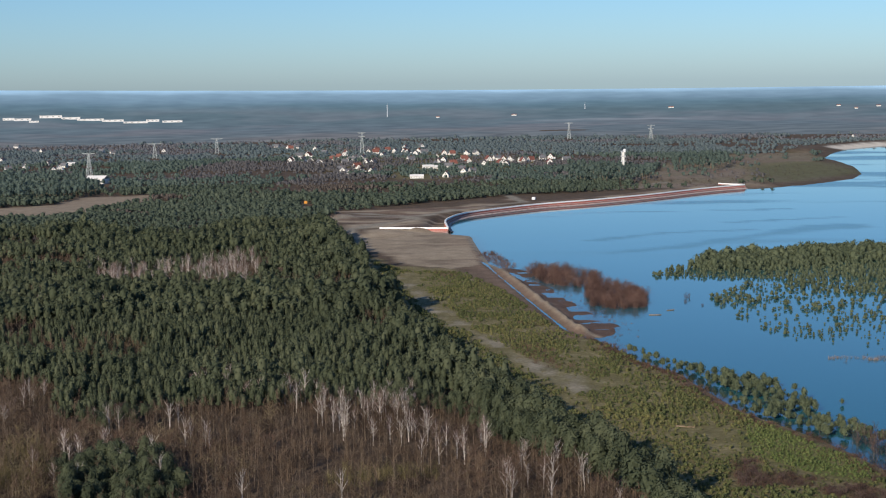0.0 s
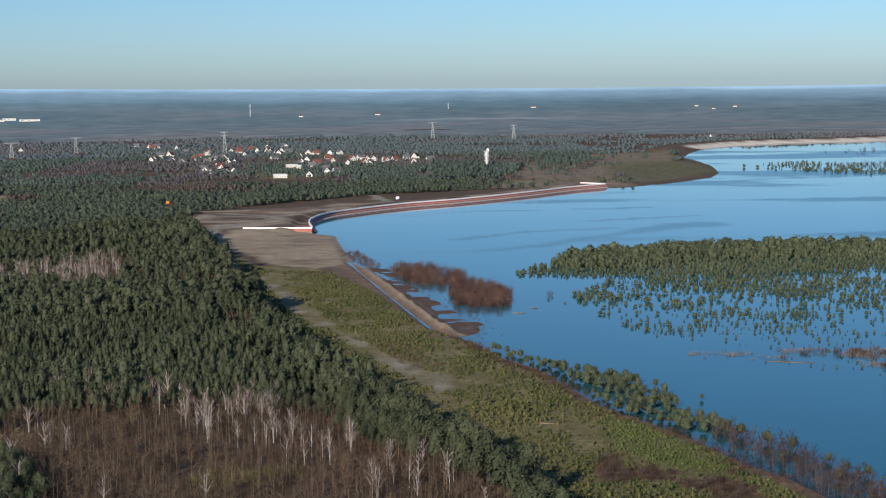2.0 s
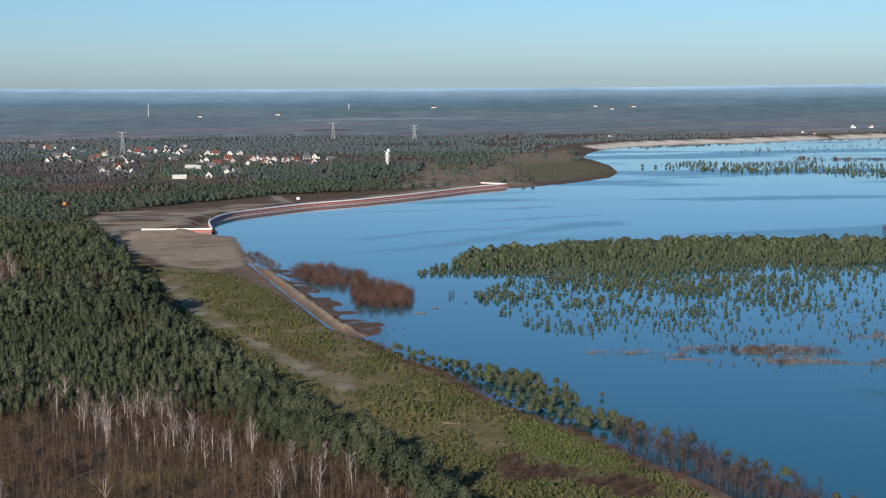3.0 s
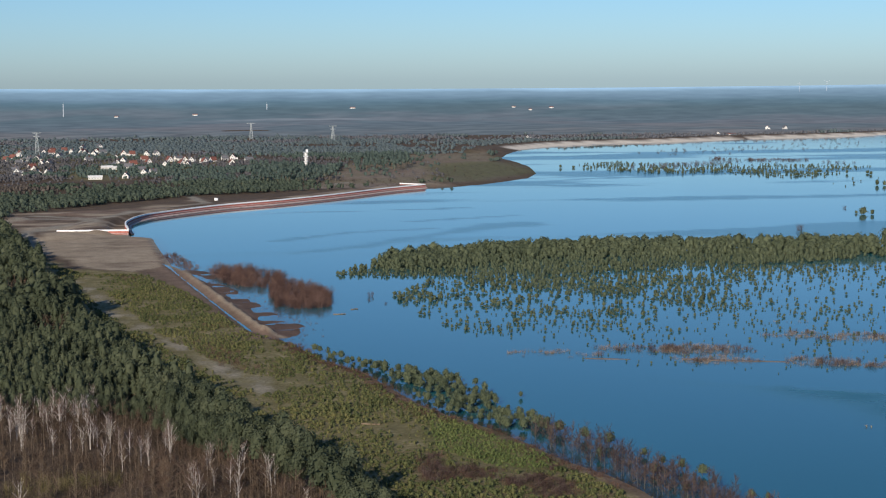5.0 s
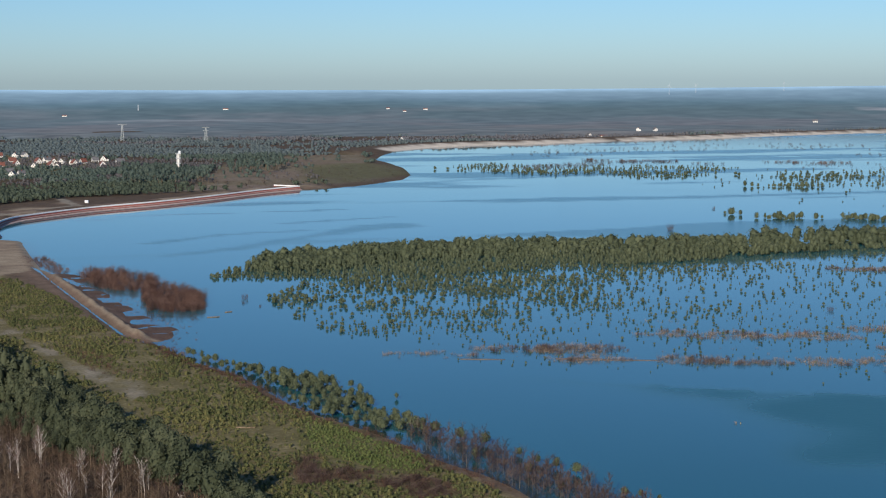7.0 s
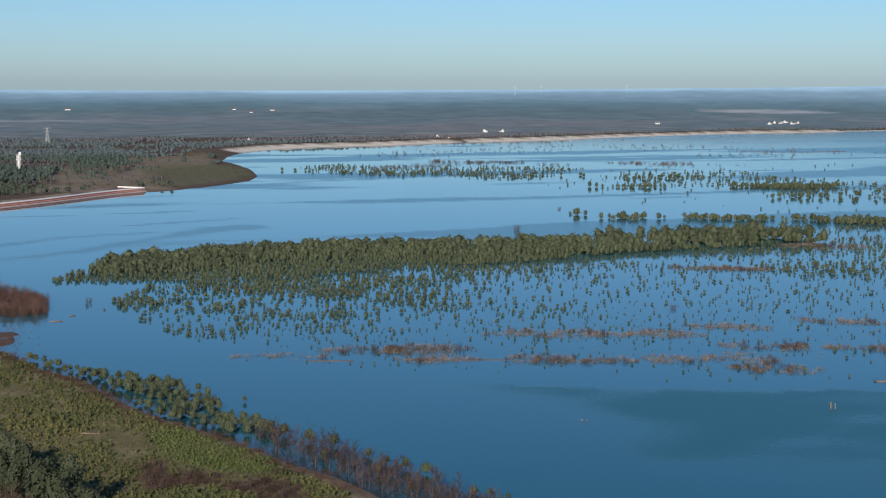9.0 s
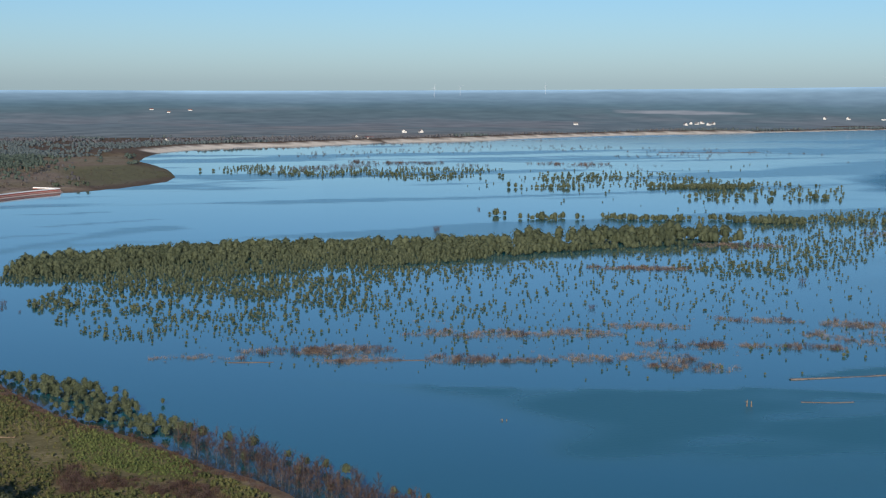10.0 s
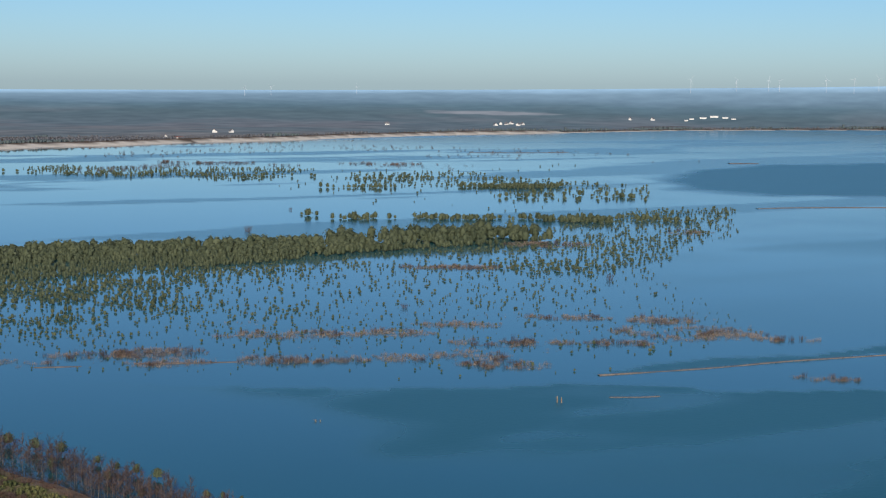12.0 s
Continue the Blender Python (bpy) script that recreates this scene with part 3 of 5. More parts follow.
TRACKS = [[(-74, 1115), (-60, 1170), (-36, 1199), (-10, 1230), (8, 1315)], [(-71, 1285), (-28, 1249), (-18, 1190), (-45, 1180)], [(-93, 1223), (-65, 1255), (-28, 1242), (-1, 1253), (37, 1333), (73, 1383)], [(-40, 1188), (-63, 1146), (-66, 1062), (-52, 1005)],
          [(-161, 1301), (-146, 1340), (-127, 1367), (-108, 1350)], [(62, 1464), (67, 1412), (73, 1376)], [(154, 1520), (182, 1547), (232, 1624)]]
tracks = np.maximum.reduce([1 - steps(away(t, gx, gy) + 4 * (fbm(gx, gy, 12, 86) - 0.5), 2.5, 6) for t in TRACKS])
layers = {
    "grass": np.maximum(zone(GRASSLAND, gx, gy, 6, 8, 4) * (1 - 0.3 * zone(DARK_SCRUB, gx, gy, 4, 5, 24)), 0.85 * np.maximum(zone(VILLAGE, gx, gy, 40, 40, 8), zone(HEATH, gx, gy, 20, 20, 8))),
    "soil": np.clip(np.maximum.reduce([muddy, built * steps(fbm(gx, gy, 26, 12), 0.4, 0.55), zone(HEATH, gx, gy, 20, 20, 7) * (0.35 + 0.65 * steps(fbm(gx, gy, 90, 18), 0.4, 0.6)), zone(FALLOW, gx, gy, 10, 8, 3) * 0.5]), 0, 1),
    "sand": np.maximum.reduce([zone(SAND_FIELD, gx, gy, 3, 3, 2) * (0.5 + 0.5 * steps(fbm(gx * 0.5, gy * 1.4, 22, 16), 0.32, 0.55)), zone(FALLOW, gx, gy, 10, 8, 5) * 0.8, built * steps(fbm(gx * 0.6, gy * 2, 34, 15), 0.46, 0.58),
                               0.95 * (1 - steps(away([(q + 4.5, w + 3) for q, w in DITCH], gx, gy) + 1.4 * (fbm(gx, gy, 5, 28) - 0.5), 0.6, 2.3))]),
    # Last two terms pale the heath and meadow: haze painted into the ground.
    "pale": np.maximum.reduce([0.9 * (1 - steps(away(NEAR_BANK[19:24], gx, gy) + 3 * (fbm(gx, gy, 5, 33) - 0.5), 1.2, 4.5)), zone(PALE_STRIP, gx, gy, 6, 10, 11) * 0.75 * steps(fbm(gx, gy, 12, 25), 0.4, 0.62), tracks * 0.95, 0.5 * zone(HEATH, gx, gy, 20, 20, 7) * fbm(gx, gy, 45, 22), 0.3 * zone(MEADOW, gx, gy, 20, 20, 7)]),
    "green": np.maximum(zone(GREEN_PATCH, gx, gy, 9, 9, 13) * (0.45 + 0.55 * steps(fbm(gx, gy, 9, 26), 0.35, 0.6)), zone(MEADOW, gx, gy, 30, 30, 14) * 0.55),
    "beach": beachy,
    "mud": 0.9 * zone(MUDFLAT, gx, gy, 4, 4, 19) * steps(away(DITCH, gx, gy), 6, 8)}
tagged(new("ground", solid("ground", gv, gf, [ground_material()], None, layers, smooth=True)), "brown and grassy open land round the lake", "ground", kind="structure")

# Backdrop sheet over the far ground; its colours hold the haze.
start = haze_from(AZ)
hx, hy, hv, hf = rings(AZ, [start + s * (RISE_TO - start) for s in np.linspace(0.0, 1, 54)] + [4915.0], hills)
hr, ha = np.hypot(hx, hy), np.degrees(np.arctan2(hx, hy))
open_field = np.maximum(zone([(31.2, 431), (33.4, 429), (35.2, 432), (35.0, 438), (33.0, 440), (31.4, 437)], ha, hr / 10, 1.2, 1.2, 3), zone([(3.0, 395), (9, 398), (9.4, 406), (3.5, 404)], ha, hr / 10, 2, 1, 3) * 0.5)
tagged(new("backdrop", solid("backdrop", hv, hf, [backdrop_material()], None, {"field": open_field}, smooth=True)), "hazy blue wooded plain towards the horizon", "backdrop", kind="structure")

WATER_AZ = np.concatenate([np.arange(-4, 53, 0.3), np.arange(54, 100, 3)])
wx, wy, wv, wf = rings(WATER_AZ, np.concatenate([120 * 1.02 ** np.arange(0, 55), 340 * 1.01 ** np.arange(1, 250)]), lambda x, y: np.zeros_like(x))
lakeside = inside(LAKE, wx, wy) | (away(LAKE + LAKE[:1], wx, wy) < 30)
wf = wf[lakeside[wf].any(1) & (np.arange(len(wf)) % len(WATER_AZ) != len(WATER_AZ) - 1)]
OPEN_WATER = [(158, 549), (173, 536), (201, 510), (233, 486), (284, 458), (323, 445), (356, 423), (360, 408), (415, 381), (700, 260), (300, 150), (226, 323), (217, 336), (189, 375), (190, 420), (178, 480)]
CAT_PAWS = [([(1010, 1240), (1130, 1400), (1300, 1530), (1500, 1590), (1900, 1560), (1500, 1050), (1200, 1010), (1060, 1130)], 45),
            ([(344, 454), (382, 461), (412, 459), (441, 446), (489, 450), (640, 425), (620, 405), (471, 434), (433, 435), (398, 441), (370, 446)], 3)]
wind = steps(fbm(wx * 0.3 + wy * 0.05, wy * 1.5, 140, 31, 4), 0.5, 0.6) * 0.42
sheltered = np.maximum(zone(SHALLOWS, wx, wy, 30, 10, 3), zone(ISLAND, wx, wy, 20, 10, 3))
ruffle = np.maximum(wind * steps(np.hypot(wx, wy), 850, 1100) * (1 - sheltered) * steps(away(WALL_LINE, wx, wy), 15, 60), zone(OPEN_WATER, wx, wy, 2, 2.5, 17) * steps(away(OPEN_WATER[-6:] + OPEN_WATER[:1], wx, wy) + 50 * (fbm(wx, wy, 55, 37) - 0.5), 0, 55) * (0.5 + 0.28 * steps(fbm(wx * 0.6, wy * 1.2, 40, 38), 0.35, 0.65)))
bearing = np.degrees(np.arctan2(wx, wy))
ruffle = np.maximum(ruffle, (0.1 + 0.17 * steps(bearing, 28, 42) * steps(np.hypot(wx, wy), 520, 760)) * (0.7 + 0.6 * fbm(wx, wy * 1.4, 70, 36)) * (1 - 0.8 * steps(np.hypot(wx, wy), 1000, 1300) * (bearing < 20)))
for area, ragged in CAT_PAWS:
    ruffle = np.maximum(ruffle, zone(area, wx, wy, ragged * 1.5, ragged, 29) * (0.75 if ragged < 5 else 0.7))
STREAKS = [([(328, 1570), (368, 1550), (466, 1601), (548, 1620), (614, 1638)], 16), ([(94, 955), (124, 974), (157, 1001), (204, 1051), (254, 1097), (284, 1117)], 20), ([(100, 1040), (136, 1073), (171, 1093), (215, 1100)], 10), ([(130, 1262), (199, 1267), (245, 1265), (276, 1274)], 9), ([(207, 1157), (254, 1174), (303, 1192)], 9)]
for line, wide in STREAKS:
    ruffle = np.maximum(ruffle, 0.4 * (1 - steps(away(line, wx, wy) + wide * 1.8 * (fbm(wx * 0.4, wy * 1.6, 40, 39) - 0.5), wide * 0.3, wide * 1.2)))
tagged(new("water", solid("water", wv, wf, [water_material()], None, {"ruffle": np.clip(ruffle, 0, 1), "offshore": steps(away(NEAR_BANK, wx, wy), 0, 9)}, smooth=True)), "calm blue lake with ruffled patches", "water", kind="structure")

# ---- woods ----
g = np.random.default_rng(3)
near_pines = [conifer(g, g.uniform(7.5, 10.5), g.uniform(2.9, 4.0), 40, 0.38, 0.42, 0.16) for _ in range(9)]
mid_pines = [conifer(g, g.uniform(8.5, 11.5), g.uniform(4.0, 5.8), 28, 0.46, 0.22, 0.165) for _ in range(8)]
bare_trees = [broadleaf(g, g.uniform(7.5, 10), g.uniform(3.5, 5), 4, 60, 0.09) for _ in range(8)]
thickets = [bush(g, g.uniform(3.5, 6), 5.2, 20, 0.055) for _ in range(6)]
BIRCH_STRIP = [(-178, 816), (-132, 787), (-99, 794), (-102, 880), (-119, 925), (-153, 876), (-202, 882)]
BROWN_GROVE = [(-299, 1060), (-233, 823), (-228, 872), (-212, 898), (-227, 994), (-281, 1077)]
WILLOW_GLADE = [(-146, 595), (-134, 570), (-115, 580), (-118, 619), (-140, 635)]
BROWN_ROW = [(-190, 655), (-170, 575), (-140, 576), (-146, 629)]
SHADY_GAP = [(-238, 1145), (-214, 1068), (-171, 1056), (-159, 1108), (-168, 1150), (-205, 1165)]
PINE_GROUPS = [[(-147, 577), (-123, 484), (-104, 470), (-96, 478), (-85, 508), (-88, 538), (-112, 574)], [(-106, 420), (-95, 380), (-65, 378), (-70, 414), (-82, 432), (-96, 429)]]
x, y = sown(FOREST, 2.7)
ok = wedge(x, y)
x, y = x[ok], y[ok]
r = np.hypot(x, y)
edge = away(FOREST_EDGE, x, y)
mixed = zone(BROADLEAF, x, y, 8, 10, 4) > rng.uniform(0, 1, len(x))
glade = fbm(x, y, 60, 41)
swell = (0.5 + 0.95 * fbm(x, y, 38, 47)) * (1 - 0.3 * (1 - steps(away(BIRCH_STRIP[2:] + BIRCH_STRIP[:1], x, y), 12, 45))) * (1 + 0.3 * (edge < 16))
grouped = np.maximum.reduce([zone(p, x, y, 5, 5, 17) for p in PINE_GROUPS]) > 0.5
strip = (edge < 9 + 14 * steps(y, 385, 470)) & (rng.uniform(0, 1, len(x)) < np.where(y < 500, 0.62, 0.95)) | (grouped & (rng.uniform(0, 1, len(x)) < 0.75))
birchy = np.maximum(zone(BIRCH_STRIP, x, y, 6, 8, 9), np.maximum.reduce([zone(BROWN_GROVE, x, y, 8, 10, 10), zone(BROWN_ROW, x, y, 8, 10, 14), zone(WILLOW_GLADE, x, y, 6, 8, 12)])) > 0.5
birchy &= rng.uniform(0, 1, len(x)) < 0.7
bare = (mixed & ~strip) | ((glade > 0.67) & (r > 560)) | birchy
keep = (rng.uniform(0, 1, len(x)) < np.where(r > 700, 0.5, 0.84)) & (zone(SHADY_GAP, x, y, 4, 5, 15) < 0.5)
n = ~bare & keep & (r < 500) & (r > 350)
front_pines = [conifer(g, g.uniform(7.5, 10.5), g.uniform(4.0, 5.6), 260, g.uniform(0.3, 0.45), 0.25, 0.07) for _ in range(8)]
planted("pine_wood", front_pines, x[n], y[n], rng.uniform(0.6, 1.1, n.sum()) * swell[n], [BARK, PINE], "green pines mixed into leafless scrub at the wood's edge", "trees", squash=0.12, soft=False)
n = ~bare & keep & (r < 700) & (r >= 500)
planted("pine_wood", near_pines, x[n], y[n], rng.uniform(0.7, 1.1, n.sum()) * swell[n], [BARK, PINE], "dense young pine wood with dark green crowns", "trees", squash=0.12)
n = ~bare & keep & (r >= 700)
planted("pine_wood", mid_pines, x[n], y[n], rng.uniform(0.7, 1.2, n.sum()) * swell[n] * 1.05, [BARK, PINE], "dense dark green pine wood farther off", "trees", squash=0.14)
n = bare & (r > 350) & (rng.uniform(0, 1, len(x)) < np.where(birchy, 0.2, 0.36))
planted("leafless_wood", bare_trees, x[n], y[n], rng.uniform(0.65, 1.0, n.sum()), [STEMS, TWIGS, STEMS], "leafless brown wood with thin stems", "trees", squash=0.12)
n = (mixed | birchy) & ~strip & (r > 350) & (rng.uniform(0, 1, len(x)) < 0.62)
tan = np.minimum.reduce([np.hypot(x - a, y - b) for a, b in ((-118, 412), (-107, 419), (-122, 439), (-140, 588), (-120, 590), (-11, 412), (-24, 405))]) < 9
k = n & ~tan & (r < 560) & (rng.uniform(0, 1, len(x)) < 0.5)
round_bushes = [broadleaf(g, g.uniform(3.8, 5.6), g.uniform(4.6, 6.0), 7, 90, 0.06, 0.042, 0.08) for _ in range(6)]
planted("undergrowth", round_bushes, x[k], y[k], rng.uniform(0.6, 1.2, k.sum()) * (0.6 + 0.8 * fbm(x[k], y[k], 22, 49)), [TWIGS, TWIGS, TWIGS], "rounded leafless bushes with fine brown twigs", "bushes", squash=0.2)
k = n & ~tan & ((r >= 500) | (rng.uniform(0, 1, len(x)) < 0.4))
planted("undergrowth", thickets, x[k], y[k], rng.uniform(0.6, 1.1, k.sum()), [BARK, TWIGS], "brown leafless undergrowth", "bushes", squash=0.2)
broad_bushes = [broadleaf(g, g.uniform(5, 7.5), g.uniform(6, 8.5), 9, 140, 0.08, 0.045, 0.06, 2) for _ in range(6)]
for low_mark, seed, mat, label in ((0.6, 111, RED_TWIGS, "broad reddish brown leafless bushes in the wood"), (0.62, 112, DROWNED, "broad dark purplish leafless bushes in the wood"), (0.64, 113, TAN_TWIGS, "broad yellowish tan willow bushes in the wood")):
    k = n & ~tan & (r < 620) & (fbm(x, y, 34, seed) > low_mark) & (rng.uniform(0, 1, len(x)) < 0.3)
    planted("broad_bushes", broad_bushes, x[k], y[k], rng.uniform(0.6, 1.1, k.sum()), [STEMS, mat, STEMS], label, "bushes", squash=0.15)
k = n & (inside([(-135, 462), (-113, 380), (-98, 380), (-112, 445)], x, y) | inside(WILLOW_GLADE, x, y)) & (rng.uniform(0, 1, len(x)) < 0.55)
planted("broad_bushes", broad_bushes, x[k], y[k], rng.uniform(0.7, 1.2, k.sum()), [STEMS, TAN_TWIGS, TAN_TWIGS], "yellowish tan leafless willows", "bushes", squash=0.15)
k = tan & ~strip & (rng.uniform(0, 1, len(x)) < 0.75)
planted("tan_scrub", thickets, x[k], y[k], rng.uniform(0.7, 1.15, k.sum()), [BARK, GRASS_BLADES], "yellowish tan leafless scrub", "bushes", squash=0.2)

# young pines on the grassy strip
STRIP = [(-20, 880), (11, 870), (32, 783), (50, 655), (66, 628), (72, 585), (82, 560), (88, 500), (100, 462), (108, 428), (120, 385), (126, 340), (66, 340)] + FOREST_EDGE[::-1][1:-1]
saplings = [conifer(g, g.uniform(1.0, 1.8), g.uniform(1.6, 2.6), 15, 0.0, 0.1, 0.18, 0, 4, 2) for _ in range(8)]
x, y = sown(STRIP, 1.65)
n = (rng.uniform(0, 1, len(x)) < 0.2 + 0.75 * steps(fbm(x, y, 20, 51), 0.32, 0.56)) & (zone(PALE_STRIP, x, y, 4, 5, 11) < 0.2 + 0.8 * rng.uniform(0, 1, len(x)) ** 2) & (away(FOREST_EDGE, x, y) > 9) & (zone(GREEN_PATCH, x, y, 4, 4, 13) < 0.4) & ((zone(DARK_SCRUB, x, y, 4, 5, 24) < 0.5) | (fbm(x, y, 13, 114) < 0.5))
planted("young_pines", saplings, x[n], y[n], rng.uniform(0.3, 1.0, n.sum()) * (0.55 + 0.8 * fbm(x[n], y[n], 16, 52)), [BARK, YOUNG_PINE], "yellow-green young pines scattered over dry grass", "trees", squash=0.15)
shrubs_low = [bush(g, g.uniform(1.8, 2.8), 3.0, 24, 0.05, 2) for _ in range(4)]
heather = [bush(g, g.uniform(0.9, 1.8), 2.6, 12, 0.06, 1) for _ in range(4)]
x, y = sown(STRIP, 2.0)
bank_gap = away(NEAR_BANK, x, y)
n = ((fbm(x, y, 26, 57) > 0.6) & (bank_gap < 40) & (rng.uniform(0, 1, len(x)) < 0.45)) | ((bank_gap < 5) & (y < 640)) | ((zone(DARK_SCRUB, x, y, 3, 5, 24) > 0.5) & (fbm(x, y, 13, 114) > 0.5))
n &= (zone(GREEN_PATCH, x, y, 4, 4, 13) < 0.3) | (bank_gap < 4)
planted("heather", heather, x[n], y[n], rng.uniform(0.6, 1.3, n.sum()), [BARK, RED_TWIGS], "low reddish brown scrub", "bushes", squash=0.15)
x, y = sown(DARK_SCRUB, 2.2)
n = fbm(x, y, 13, 114) > 0.5
planted("bank_scrub", shrubs_low, x[n], y[n], rng.uniform(0.5, 1.1, n.sum()), [BARK, DROWNED], "dark reddish brown leafless scrub above the bank", "bushes", squash=0.2)
tussocks = [bush(g, g.uniform(0.35, 0.7), 1.2, 9, 0.06, 0) for _ in range(4)]
x, y = sown(GREEN_PATCH, 1.4)
planted("green_grass", saplings, x, y, rng.uniform(0.25, 0.7, len(x)), [BARK, FRESH_GREEN], "fresh green grass patch above the bank", "grass", squash=0.2)
x, y = sown(GRASSLAND, 3.2)
n = np.hypot(x, y) > 370
bank = spline(NEAR_BANK[2:14], 0.5)
bx0, by0 = bank[:, 0] + rng.normal(-3.5, 3.2, len(bank)), bank[:, 1] + rng.normal(-1, 3, len(bank))
planted("heather", heather, bx0, by0, rng.uniform(0.5, 1.3, len(bank)), [BARK, RED_TWIGS], "reddish brown scrub along the bank", "bushes", squash=0.2)
planted("grass_tussocks", tussocks, x[n], y[n], rng.uniform(0.6, 1.4, n.sum()), [BARK, GRASS_BLADES], "dry yellowish grass tussocks", "grass", squash=0.2)

# ---- flooded trees and reeds ----
lake_pines = [conifer(g, g.uniform(3.2, 4.3), g.uniform(3.4, 4.6), 24, 0.1, 0.1, 0.15, 0.1, 5, 3) for _ in range(8)]
small_pines = [conifer(g, g.uniform(1.7, 2.4), g.uniform(2.0, 2.8), 18, 0.12, 0.12, 0.16, 0.08, 4, 3) for _ in range(8)]


def lone(kind, name, bark, needles, label, category, group):
    """One tree as a thing of its own: trunk and crown."""
    v, f, m = kind
    thing = new(name)
    tagged(thing, label, category, group)
    for slots, what, mats in (((0,), "trunk", [bark]), ((1, 2), "crown", [needles, bark])):
        pick = np.isin(m, slots)
        use = f[pick]
        ids, flat = np.unique(use, return_inverse=True)
        part(what, solid(what, v[ids], flat.reshape(-1, 3), mats, m[pick] == 2, smooth=what == "trunk"), None, thing)
    return thing


def set_out(things, x, y, size, z=None, base=0.0):
    """Copies of a few things at many places, each turned its own way."""
    spare = list(things)
    for i in range(len(x)):
        h = float(top(np.array([x[i]]), np.array([y[i]]))[0]) if z is None else z
        m = pose(float(x[i]), float(y[i]), h + base, 0, 0, float(rng.uniform(0, 360)))
        kind = things[i % len(things)]
        if spare and kind in spare:
            spare.remove(kind)
            kind.matrix_basis = m @ Matrix.Scale(float(size[i]), 4)
        else:
            kind_m = copy_thing(kind, m)
            kind_m.scale = (float(size[i]),) * 3


island_kinds = [conifer(g, g.uniform(4.2, 6.2), g.uniform(3.8, 5.4), 26, 0.12, 0.14, 0.14, 0.1, 5, 3) for _ in range(8)]
ISLAND_BACK = ISLAND[2:13]
x, y = sown(ISLAND, 3.1)
back = 1 - steps(away(ISLAND_BACK, x, y), 8, 70)
clumped = steps(fbm(x, y, 24, 65), 0.38, 0.52)
n = rng.uniform(0, 1, len(x)) < np.where(x < 320, 0.85, (0.8 - 0.3 * steps(x, 330, 600)) * (1 - 0.95 * steps(x, 300, 480) * (1 - clumped)))
planted("island_pines", island_kinds, x[n], y[n], rng.uniform(0.7, 1.25, n.sum()) * (0.44 + 0.95 * back[n] ** 1.3 + 0.3 * (fbm(x[n], y[n], 20, 64) - 0.5) + 0.3 * steps(x[n], 330, 460)) * (0.8 + 0.2 * steps(x[n], 120, 230)), [BARK, LAKE_PINE], "dense flooded pine thicket standing in the lake", "trees", z=0.0, squash=0.12)
ROWS_OF_TREES = [([(558, 1135), (552, 1118), (571, 1058), (622, 1046), (666, 1004), (740, 950), (800, 935), (780, 985), (690, 1025), (630, 1066), (580, 1085)], 4.4, 0.7, 0.95),
                 ([(719, 1424), (790, 1392), (860, 1376), (960, 1330), (920, 1290), (838, 1368), (792, 1374), (722, 1405)], 4.8, 0.85, 0.95),
                 ([(789, 1223), (837, 1203), (914, 1150), (930, 1190), (870, 1240)], 5.2, 0.7, 1.0),
                 ([(500, 1830), (524, 1812), (574, 1682), (641, 1618), (725, 1541), (860, 1500), (980, 1420), (960, 1480), (830, 1600), (700, 1690), (600, 1800)], 8.5, 0.5, 0.8)]
for area, gap, share, size in ROWS_OF_TREES:
    x, y = sown(area, gap)
    n = rng.uniform(0, 1, len(x)) < share * 0.8 * (0.05 + 1.15 * steps(fbm(x, y, 38, 63), 0.4, 0.58))
    planted("flooded_pines", lake_pines, x[n], y[n], rng.uniform(0.7, 1.5, n.sum()) * size, [BARK, LAKE_PINE], "row of pines standing in the lake", "trees", z=0.0, squash=0.15)
for area, gap, share, lo, hi in (([(723, 971), (845, 1058), (922, 1022), (798, 902), (637, 770), (553, 710), (523, 690), (487, 744), (504, 814), (645, 931)], 7.0, 0.75, 0.5, 1.2),
                                 ([(346, 815), (504, 814), (523, 690), (597, 747), (460, 541), (424, 477), (340, 455), (279, 472), (243, 572)], 7.5, 0.45, 0.25, 0.75),
                                 ([(867, 1632), (745, 1402), (911, 1374), (788, 1170), (905, 1124), (1039, 1286), (1018, 1357), (1002, 1463), (1005, 1611)], 13, 0.6, 0.8, 1.5)):
    x, y = sown(area, gap)
    n = (rng.uniform(0, 1, len(x)) < share * (0.3 + steps(fbm(x, y, 50, 62), 0.35, 0.6))) & ~inside(ISLAND, x, y)
    planted("flooded_pines", small_pines, x[n], y[n], rng.uniform(lo, hi, n.sum()), [BARK, LAKE_PINE], "scattered rounded pines standing in open water", "trees", z=0.0, squash=0.15, soft=False)
x, y = sown(SHALLOWS, 3.7)
near_island = 1 - steps(away(ISLAND + ISLAND[:1], x, y), 10, 90)
share = 1.6 * (0.1 + 0.35 * near_island * (1 - 0.6 * steps(x, 300, 450)) + 0.45 * (1 - steps(x, 220, 360)) * steps(y, 560, 680)) * (0.3 + 0.9 * steps(fbm(x, y, 34, 61), 0.36, 0.6))
n = (rng.uniform(0, 1, len(x)) < share) & ~inside(ISLAND, x, y)
x, y = x[n], y[n]
size = rng.uniform(0.3, 1.0, len(x)) * (0.5 + 0.75 * steps(y, 540, 780)) * (1.0 - 0.25 * steps(x, 260, 420))
first = np.argsort(np.hypot(x, y))[:300]
rest = np.setdiff1d(np.arange(len(x)), first)
planted("flooded_pines", small_pines, x[rest], y[rest], size[rest], [BARK, LAKE_PINE], "scattered young pines standing in shallow water", "trees", z=0.0, squash=0.15)
set_out([lone(k, "flooded_pine", BARK, LONE_PINE, "small dark green pine standing in shallow water", "tree", "pines in the shallows") for k in small_pines], x[first], y[first], size[first], 0.0)

